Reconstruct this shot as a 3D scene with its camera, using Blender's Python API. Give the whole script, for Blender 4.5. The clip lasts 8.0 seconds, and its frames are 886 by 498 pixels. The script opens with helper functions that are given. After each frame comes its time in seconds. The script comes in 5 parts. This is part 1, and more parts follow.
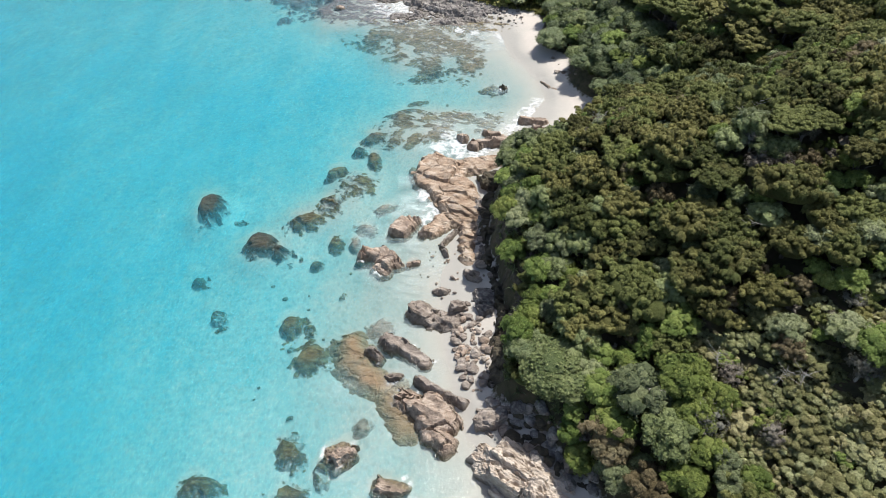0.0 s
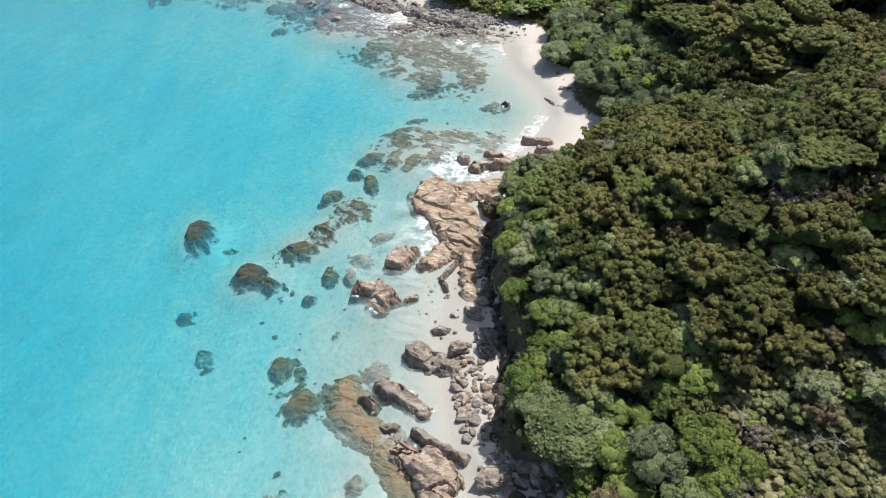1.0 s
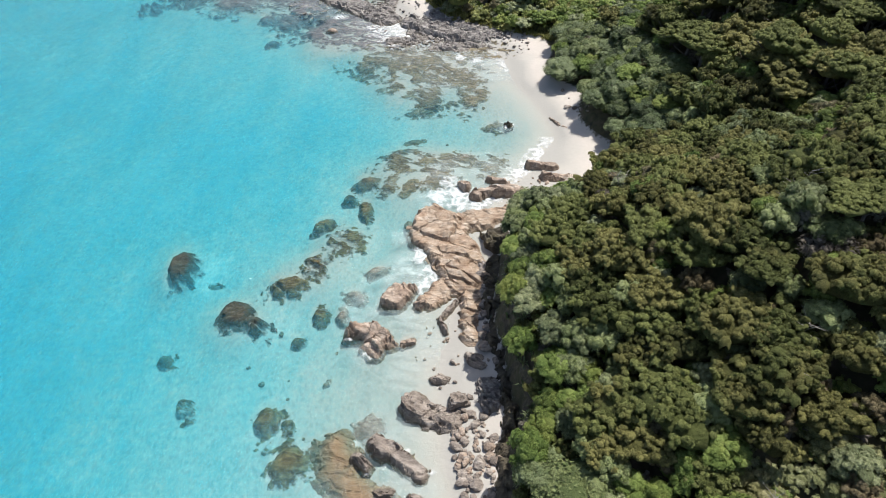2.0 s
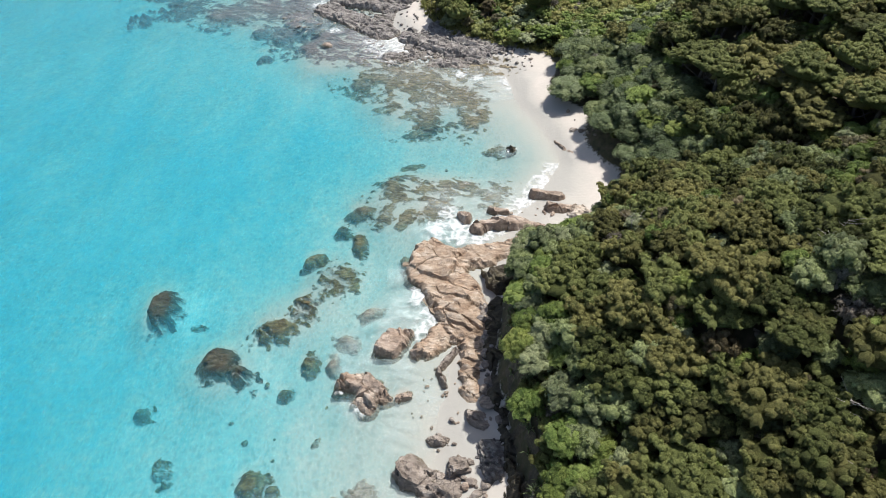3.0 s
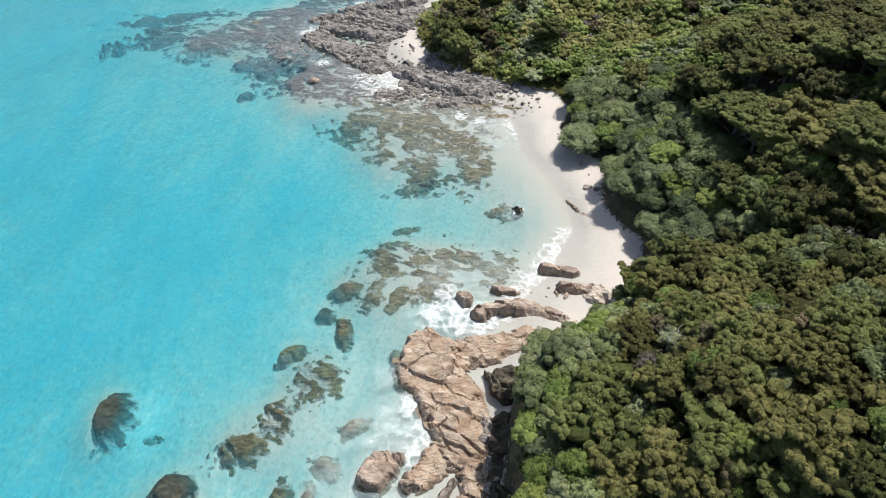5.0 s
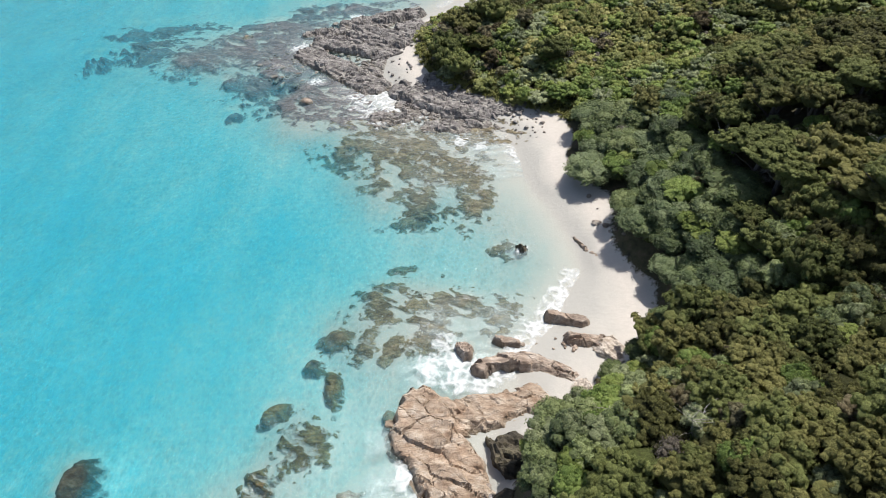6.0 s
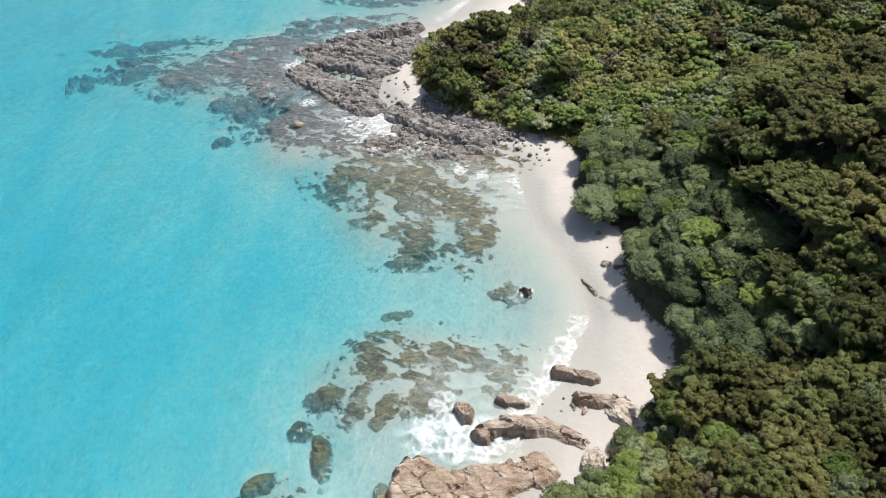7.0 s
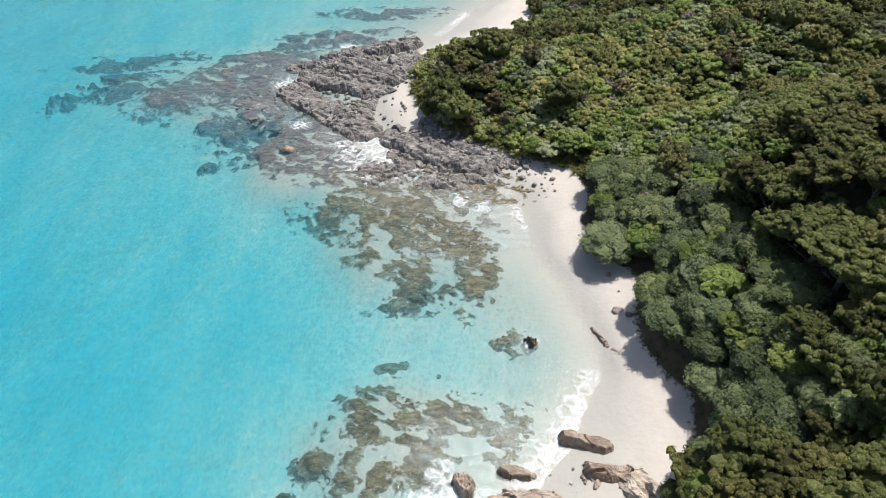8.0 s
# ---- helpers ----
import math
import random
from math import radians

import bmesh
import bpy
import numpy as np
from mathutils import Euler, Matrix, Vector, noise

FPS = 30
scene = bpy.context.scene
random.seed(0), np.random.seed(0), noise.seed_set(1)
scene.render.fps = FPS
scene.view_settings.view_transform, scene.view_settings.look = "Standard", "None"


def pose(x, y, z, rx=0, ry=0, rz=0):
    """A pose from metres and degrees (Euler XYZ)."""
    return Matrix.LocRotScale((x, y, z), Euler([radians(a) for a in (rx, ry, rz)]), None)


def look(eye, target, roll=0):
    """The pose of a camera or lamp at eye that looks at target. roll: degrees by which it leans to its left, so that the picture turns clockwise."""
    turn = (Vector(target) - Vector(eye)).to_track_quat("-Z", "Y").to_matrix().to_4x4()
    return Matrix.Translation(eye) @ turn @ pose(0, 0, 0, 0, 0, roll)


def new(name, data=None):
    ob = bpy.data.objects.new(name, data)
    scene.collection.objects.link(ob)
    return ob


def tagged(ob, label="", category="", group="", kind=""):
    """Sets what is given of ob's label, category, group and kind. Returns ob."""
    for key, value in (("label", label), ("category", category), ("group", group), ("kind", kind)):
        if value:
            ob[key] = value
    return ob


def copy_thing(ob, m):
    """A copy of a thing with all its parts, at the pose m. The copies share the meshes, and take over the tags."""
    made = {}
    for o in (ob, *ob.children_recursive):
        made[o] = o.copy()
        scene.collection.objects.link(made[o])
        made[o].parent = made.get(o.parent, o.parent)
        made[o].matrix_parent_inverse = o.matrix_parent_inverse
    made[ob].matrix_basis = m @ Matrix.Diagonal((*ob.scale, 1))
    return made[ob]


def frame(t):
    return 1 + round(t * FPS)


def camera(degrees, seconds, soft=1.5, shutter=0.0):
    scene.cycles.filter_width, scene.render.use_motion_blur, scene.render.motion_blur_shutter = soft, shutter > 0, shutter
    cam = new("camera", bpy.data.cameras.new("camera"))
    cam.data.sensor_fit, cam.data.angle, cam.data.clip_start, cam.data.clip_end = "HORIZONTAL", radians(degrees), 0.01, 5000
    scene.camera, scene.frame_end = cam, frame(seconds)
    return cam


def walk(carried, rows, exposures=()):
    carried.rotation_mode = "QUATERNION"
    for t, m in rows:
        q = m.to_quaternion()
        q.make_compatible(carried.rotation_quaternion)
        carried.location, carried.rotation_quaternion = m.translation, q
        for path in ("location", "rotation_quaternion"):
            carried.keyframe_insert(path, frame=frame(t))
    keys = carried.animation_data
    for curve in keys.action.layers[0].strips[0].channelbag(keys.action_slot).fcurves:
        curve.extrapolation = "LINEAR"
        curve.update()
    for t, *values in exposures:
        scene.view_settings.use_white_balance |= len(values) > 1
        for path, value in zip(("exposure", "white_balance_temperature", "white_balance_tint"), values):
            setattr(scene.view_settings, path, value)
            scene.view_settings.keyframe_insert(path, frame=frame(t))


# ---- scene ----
cam = camera(72.0, 8.0, soft=0.9)
PATH = [
    (0, 0.000, 0.000, 44.998, 46.528, 1.624, -0.858),
    (1, 0.150, 5.076, 44.876, 46.519, 1.643, -0.820),
    (2, 0.351, 10.575, 44.781, 46.510, 1.663, -0.783),
    (3, 0.592, 16.411, 44.704, 46.501, 1.683, -0.746),
    (4, 0.862, 22.498, 44.634, 46.492, 1.703, -0.708),
    (5, 1.149, 28.751, 44.563, 46.482, 1.722, -0.671),
    (6, 1.442, 35.082, 44.479, 46.473, 1.742, -0.634),
    (7, 1.729, 41.406, 44.373, 46.464, 1.762, -0.596),
    (8, 2.000, 47.638, 44.236, 46.455, 1.782, -0.559),
]
walk(cam, [(t, pose(x, y, z, rx, ry, rz)) for t, x, y, z, rx, ry, rz in PATH], [(0, 0.44), (3.5, 0.42), (8, 0.35)])

# ---- world and sun ----
SUN_AZ, SUN_EL = 46.0, 61.0          # degrees clockwise from +y, and above the sea
world = bpy.data.worlds.new("sky")
scene.world = world
world.use_nodes = True
wt = world.node_tree
sky = wt.nodes.new("ShaderNodeTexSky")
sky.sky_type, sky.sun_disc = "NISHITA", False
sky.sun_elevation, sky.sun_rotation = radians(SUN_EL), radians(SUN_AZ)
sky.air_density, sky.dust_density = 1.0, 2.4
wt.links.new(sky.outputs[0], wt.nodes["Background"].inputs[0])
wt.nodes["Background"].inputs[1].default_value = 0.096
sun = new("sun", bpy.data.lights.new("sun", "SUN"))
sun.data.energy, sun.data.angle, sun.data.color = 4.6, radians(0.53), (1.0, 0.955, 0.89)
sa, se = radians(SUN_AZ), radians(SUN_EL)
SUNWARD = Vector((math.sin(sa) * math.cos(se), math.cos(sa) * math.cos(se), math.sin(se)))
sun.matrix_world = look(SUNWARD * 200, (0, 0, 0))


# ---- number fields over the plan ----
def smooth(a, b, v):
    k = np.clip((np.asarray(v, float) - a) / (b - a), 0, 1)
    return k * k * (3 - 2 * k)


def hashed(ix, iy, seed):
    n = np.sin(ix * 127.1 + iy * 311.7 + seed * 74.7) * 43758.5453
    return n - np.floor(n)


def bumps(x, y, seed=0):
    """Smooth noise from -1 to 1, one cell a metre."""
    x, y = np.asarray(x, float), np.asarray(y, float)
    ix, iy = np.floor(x), np.floor(y)
    u, v = x - ix, y - iy
    u, v = u * u * (3 - 2 * u), v * v * (3 - 2 * v)
    a, b = hashed(ix, iy, seed), hashed(ix + 1, iy, seed)
    c, d = hashed(ix, iy + 1, seed), hashed(ix + 1, iy + 1, seed)
    return 2 * ((a * (1 - u) + b * u) * (1 - v) + (c * (1 - u) + d * u) * v) - 1


def fbm(x, y, seed=0, octaves=4):
    total, amp = 0, 0.5
    for i in range(octaves):
        total, amp = total + amp * bumps(x, y, seed + 13 * i), amp / 2
        x, y = 2.03 * np.asarray(x) + 17.3, 2.03 * np.asarray(y) - 9.1
    return total


def cells(x, y, seed=0):
    """Broken-block pattern: each cell's own number, two tilts, and the distance to its joint."""
    x, y = np.asarray(x, float), np.asarray(y, float)
    ix, iy = np.floor(x), np.floor(y)
    f1, f2, own = np.full(x.shape, 9.0), np.full(x.shape, 9.0), np.zeros(x.shape)
    cx, cy = np.zeros(x.shape), np.zeros(x.shape)
    for i in (-1, 0, 1):
        for j in (-1, 0, 1):
            px, py = ix + i + hashed(ix + i, iy + j, seed), iy + j + hashed(ix + i, iy + j, seed + 5)
            d = np.hypot(x - px, y - py)
            near = d < f1
            f2 = np.where(near, f1, np.minimum(f2, d))
            own = np.where(near, hashed(ix + i, iy + j, seed + 9), own)
            cx, cy = np.where(near, x - px, cx), np.where(near, y - py, cy)
            f1 = np.where(near, d, f1)
    return own, cx, cy, f2 - f1


def signed(line, x, y):
    """Distance to a closed line, positive inside."""
    pts = np.array(line, float)
    best, inside = np.full(x.shape, 1e9), np.zeros(x.shape, bool)
    for (ax, ay), (bx, by) in zip(pts, np.roll(pts, -1, 0)):
        ex, ey = bx - ax, by - ay
        k = np.clip(((x - ax) * ex + (y - ay) * ey) / (ex * ex + ey * ey), 0, 1)
        best = np.minimum(best, np.hypot(x - ax - k * ex, y - ay - k * ey))
        if ey:
            inside ^= ((ay > y) != (by > y)) & (x < ex * (y - ay) / ey + ax)
    return np.where(inside, best, -best)


FAR = [(60, 2600), (2700, 2600), (2700, -2600), (60, -2600)]
# foot of the scrub and the cliff, from south to north
LAND = [(34, -60), (16, 6), (11, 19), (8.5, 22.4), (6.3, 25.8), (3.6, 28.5), (3.8, 32), (5.0, 36), (4.7, 40), (4.3, 45), (4.7, 51.5), (5.5, 56),
        (7.2, 59.2), (10.0, 60.6), (13.4, 62.8), (17.0, 66.6), (19.8, 70.2), (20.8, 75.0), (18.2, 79.5), (18.4, 84.5), (19.8, 89), (15.6, 92.3), (15.6, 96),
        (17.4, 101), (17.0, 106.3), (13.4, 108.2), (8.2, 111.2), (2.8, 114.3), (-1.6, 121), (-2.8, 130), (-0.8, 136.5), (4, 138.2), (10, 139.6), (15.5, 143), (18, 149),
        (19, 160), (25, 178), (40, 215)] + FAR
# the sea's edge at rest
SHORE = [(24, -60), (8, 6), (4, 18), (2, 24), (0.2, 28), (-0.6, 33), (-0.4, 38), (-0.6, 43), (0.2, 48), (2, 53), (4.4, 60), (7.4, 66.5), (12.2, 73), (15.0, 78),
         (15.0, 82), (13.5, 87.5), (11.3, 94), (10.4, 99.5), (9.4, 104), (5.4, 107.5), (-1, 110.5), (-6, 115), (-8.5, 122), (-7.6, 131), (-4, 139), (2.6, 147),
         (5.8, 152.5), (10, 159), (15, 178), (28, 215)] + FAR


def plan(x, y):
    """Height of the ground, and the distances inland of the scrub's foot and of the sea's edge."""
    x, y = np.asarray(x, float), np.asarray(y, float)
    wob = 0.7 * fbm(x * 0.35, y * 0.35, 3, 3)
    dl, dw = signed(LAND, x, y) + wob, signed(SHORE, x, y) + 1.1 * fbm(x * 0.16, y * 0.16, 8, 3)
    far = np.maximum(-dw, 0)
    bed = -np.interp(far, [0, 3, 8, 16, 28, 45, 80, 300, 3000], [0, 0.26, 0.8, 1.7, 2.9, 3.9, 5.0, 10, 30])
    bed = bed * (1 + 0.30 * fbm(x * 0.045, y * 0.03, 21, 3)) + 0.10 * fbm(x * 0.3, y * 0.3, 22, 3) * smooth(1, 8, far)
    for sx_, sy_, ax_, ay_ in ((-30, 133, 24, 13), (-13, 111, 12, 9), (-2, 97, 10, 10), (-3, 73, 8, 6)):
        bed = bed * (1 - 0.6 * smooth(1.25, 0.45, np.hypot((x - sx_) / ax_, (y - sy_) / ay_) + 0.25 * fbm(x * 0.12, y * 0.12, 24, 3)))
    for sx_, sy_, ax_, ay_ in ((-28.4, 57.2, 3.4, 4.4), (-20.2, 49.6, 4.6, 3.8), (-14.4, 55.4, 5.6, 4.4), (-11.2, 60.2, 4.0, 4.0)):
        bed = bed * (1 - 0.5 * smooth(1.3, 0.3, np.hypot((x - sx_) / ax_, (y - sy_) / ay_)))
    bed = bed * np.interp(y, [45, 75, 110, 180], [1.0, 0.92, 0.72, 0.58])
    foot = np.interp(y, [40, 62, 75, 110, 130], [0.9, 0.8, 1.25, 1.1, 1.3])
    up, back = np.maximum(dw, 0), np.maximum(-dl, 0)
    beach = foot * np.power(up / (up + back + 0.3), 0.8) + 0.05 * fbm(x * 0.6, y * 0.6, 4, 3)
    d = np.maximum(dl, 0)
    cliff = np.interp(y, [20, 34, 44, 54, 66, 105, 112, 140], [1.8, 2.5, 4.2, 4.4, 0.5, 0.3, 0.3, 0.5])
    slope = np.interp(y, [22, 36, 46, 60, 72, 86, 95, 104, 110, 118, 126, 150], [0.33, 0.36, 0.44, 0.48, 0.60, 0.62, 0.60, 0.34, 0.18, 0.20, 0.36, 0.36])
    top = np.interp(y, [55, 75, 95, 104, 112, 118, 126, 150], [36, 20, 18, 12, 8, 6.5, 5.0, 9])
    late = np.maximum(d - np.interp(y, [86, 92, 104, 108], [0, 2.5, 2.0, 0]), 0)
    rise = (top * (1 - np.exp(-slope * late / top)) + 0.02 * d) * (1 - 0.62 * smooth(125, 137, y) * smooth(27, 16, x))
    gully = 1.9 * fbm(x * 0.035 + 0.05 * y, y * 0.13, 33, 3) * smooth(60, 74, y)
    hills = (gully * smooth(3, 10, d) + 1.5 * fbm(x * 0.075, y * 0.075, 31, 3) * smooth(2, 12, d) + 10 * smooth(60, 400, d)) * (1 - 0.8 * smooth(112, 122, y) * smooth(30, 18, x))
    land = foot + cliff * smooth(0.0, 1.7, dl) + rise + hills
    return np.where(dl > 0, land, np.where(dw > 0, beach, bed)), dl, dw


def height(x, y):
    return float(plan(np.array([x]), np.array([y]))[0][0])


# ---- materials ----
def material(name):
    m = bpy.data.materials.new(name)
    m.use_nodes = True
    nt = m.node_tree
    for n in list(nt.nodes):
        nt.nodes.remove(n)

    def node(kind, given=None, out=0, **props):
        n = nt.nodes.new("ShaderNode" + kind)
        for key, value in props.items():
            setattr(n, key, value)
        for key, value in (given or {}).items():
            if isinstance(value, bpy.types.NodeSocket):
                nt.links.new(value, n.inputs[key])
            else:
                n.inputs[key].default_value = value
        return n.outputs[out]

    def finish(shader):
        nt.links.new(shader, node_out.inputs[0])
        return m

    node_out = nt.nodes.new("ShaderNodeOutputMaterial")
    return node, finish


def rgb(*c):
    return (*c, 1.0)


def ramp(node, fac, stops):
    out = node("ValToRGB", {0: fac})
    cr = out.node.color_ramp
    while len(cr.elements) < len(stops):
        cr.elements.new(0.5)
    for el, (at, col) in zip(cr.elements, stops):
        el.position, el.color = at, rgb(*col) if len(col) == 3 else col
    return out


def mix(node, fac, a, b, blend="MIX"):
    out = node("Mix", {0: fac, 6: a, 7: b}, out=2, data_type="RGBA", blend_type=blend)
    return out


def math_(node, op, a, b=0.0, clamp=False):
    return node("Math", {0: a, 1: b}, operation=op, use_clamp=clamp)


def noise_at(node, where, scale, detail=4, rough=0.6, out=0):
    return node("TexNoise", {"Vector": where, "Scale": scale, "Detail": detail, "Roughness": rough}, out=out)


def ground_material():
    node, finish = material("sand_and_soil")
    pos = node("NewGeometry")
    z = node("SeparateXYZ", {0: pos}, out=2)
    fine, grain = noise_at(node, pos, 2.2, 5), noise_at(node, pos, 30.0, 3)
    broad = noise_at(node, pos, 0.22, 4)
    dry = mix(node, fine, rgb(0.44, 0.405, 0.365), rgb(0.53, 0.495, 0.455))
    dry = mix(node, math_(node, "MULTIPLY", grain, 0.35), dry, rgb(0.42, 0.38, 0.335))
    damp = math_(node, "ADD", z, math_(node, "MULTIPLY", math_(node, "SUBTRACT", broad, 0.5), 0.5))
    wet = node("MapRange", {0: damp, 1: 0.42, 2: 0.82, 3: 1.0, 4: 0.0})
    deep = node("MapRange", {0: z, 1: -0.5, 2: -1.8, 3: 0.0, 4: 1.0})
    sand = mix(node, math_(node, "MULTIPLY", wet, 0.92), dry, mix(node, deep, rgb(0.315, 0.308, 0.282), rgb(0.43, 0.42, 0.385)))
    under = node("MapRange", {0: z, 1: -0.9, 2: 0.0, 3: 1.0, 4: 0.0})
    weed = math_(node, "MULTIPLY", node("MapRange", {0: noise_at(node, pos, 0.35, 6), 1: 0.5, 2: 0.8, 3: 0.0, 4: 0.3}), under)
    sand = mix(node, weed, sand, rgb(0.30, 0.31, 0.25))
    soil = ramp(node, noise_at(node, pos, 1.1, 6), [(0.3, (0.020, 0.019, 0.011)), (0.5, (0.055, 0.052, 0.024)), (0.62, (0.075, 0.058, 0.036)), (0.78, (0.13, 0.11, 0.07))])
    land = node("Attribute", out=2, attribute_name="land")
    edge = node("MapRange", {0: math_(node, "ADD", land, math_(node, "MULTIPLY", math_(node, "SUBTRACT", fine, 0.5), 1.6)), 1: -0.15, 2: 0.25})
    rough = node("MapRange", {0: wet, 3: 0.95, 4: 0.55})
    bump = node("Bump", {"Height": math_(node, "ADD", grain, math_(node, "MULTIPLY", fine, 3.0)), "Strength": 0.35, "Distance": 0.05})
    return finish(node("BsdfPrincipled", {"Base Color": mix(node, edge, sand, soil), "Roughness": rough, "Normal": bump}))


def water_material():
    node, finish = material("clear_sea_water")
    pos = node("NewGeometry")
    depth = node("Attribute", out=2, attribute_name="depth")
    foam = node("Attribute", out=2, attribute_name="foam")
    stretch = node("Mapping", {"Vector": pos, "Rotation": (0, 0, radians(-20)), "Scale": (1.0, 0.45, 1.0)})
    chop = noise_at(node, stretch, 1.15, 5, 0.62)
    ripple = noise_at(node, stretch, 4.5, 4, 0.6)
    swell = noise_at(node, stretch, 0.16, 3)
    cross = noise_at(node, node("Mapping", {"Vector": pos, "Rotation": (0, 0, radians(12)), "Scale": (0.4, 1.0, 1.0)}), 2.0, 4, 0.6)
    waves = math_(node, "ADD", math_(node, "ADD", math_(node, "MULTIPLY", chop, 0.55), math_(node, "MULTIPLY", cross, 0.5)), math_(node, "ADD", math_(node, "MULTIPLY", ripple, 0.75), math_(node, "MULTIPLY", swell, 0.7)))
    # Wave noise alters the tint's depth, painting light and dark ripples.
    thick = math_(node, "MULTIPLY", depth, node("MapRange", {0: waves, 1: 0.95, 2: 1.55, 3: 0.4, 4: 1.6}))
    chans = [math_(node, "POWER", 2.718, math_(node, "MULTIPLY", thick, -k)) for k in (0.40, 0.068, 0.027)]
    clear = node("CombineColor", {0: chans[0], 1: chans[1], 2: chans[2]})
    # Ridged noise paints a caustic light net into the transmitted colour.
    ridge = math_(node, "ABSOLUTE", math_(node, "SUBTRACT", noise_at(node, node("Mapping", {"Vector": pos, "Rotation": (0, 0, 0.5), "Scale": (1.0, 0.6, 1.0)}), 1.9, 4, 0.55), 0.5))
    caustic_tint = node("MapRange", {0: ridge, 1: 0.0, 2: 0.16, 3: 1.0, 4: 0.82})
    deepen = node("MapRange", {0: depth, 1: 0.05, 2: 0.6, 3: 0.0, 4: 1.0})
    clear = mix(node, deepen, clear, mix(node, 1.0, clear, caustic_tint, "MULTIPLY"))
    bump = node("Bump", {"Height": waves, "Strength": node("MapRange", {0: depth, 1: 0.0, 2: 1.2, 3: 0.25, 4: 0.9}), "Distance": 0.15})
    body = node("BsdfDiffuse", {0: rgb(0.05, 0.45, 0.63), "Normal": bump})
    murk = math_(node, "SUBTRACT", 1.0, math_(node, "POWER", 2.718, math_(node, "MULTIPLY", thick, -0.058)))
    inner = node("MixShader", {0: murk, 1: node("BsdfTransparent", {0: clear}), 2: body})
    stir = node("MapRange", {0: noise_at(node, node("Mapping", {"Vector": pos, "Rotation": (0, 0, 0.6), "Scale": (0.5, 0.9, 1.0)}), 1.1, 5, 0.65), 1: 0.32, 2: 0.74, 3: 0.0, 4: 1.0})
    milk = math_(node, "MULTIPLY", node("Attribute", out=2, attribute_name="milk"), stir, True)
    inner = node("MixShader", {0: milk, 1: inner, 2: node("BsdfDiffuse", {0: rgb(0.54, 0.65, 0.645), "Normal": bump})})
    gloss = node("BsdfGlossy", {0: rgb(1, 1, 1), 1: 0.14, "Normal": bump})
    sheen = node("Fresnel", {0: 1.33, "Normal": bump})
    surface = node("MixShader", {0: sheen, 1: inner, 2: gloss})
    lace = noise_at(node, pos, 1.3, 3, 0.55)
    curl = node("TexVoronoi", {"Vector": node("Mapping", {"Vector": node("MixRGB", {0: 0.25, 1: pos, 2: noise_at(node, pos, 1.0, 3, 0.5, 1)}), "Scale": (1.6, 1.6, 1.6)}), "Scale": 1.0}, feature="DISTANCE_TO_EDGE")
    web = math_(node, "ADD", math_(node, "MULTIPLY", lace, 0.9), node("MapRange", {0: curl, 1: 0.0, 2: 0.35, 3: 0.35, 4: 0.0}))
    level = math_(node, "SUBTRACT", math_(node, "ADD", foam, web), 1.0)
    cover = node("MapRange", {0: level, 1: -0.05, 2: 0.6, 3: 0.0, 4: 0.88})
    froth = node("BsdfDiffuse", {0: rgb(0.80, 0.83, 0.84)})
    return finish(node("MixShader", {0: cover, 1: surface, 2: froth}))


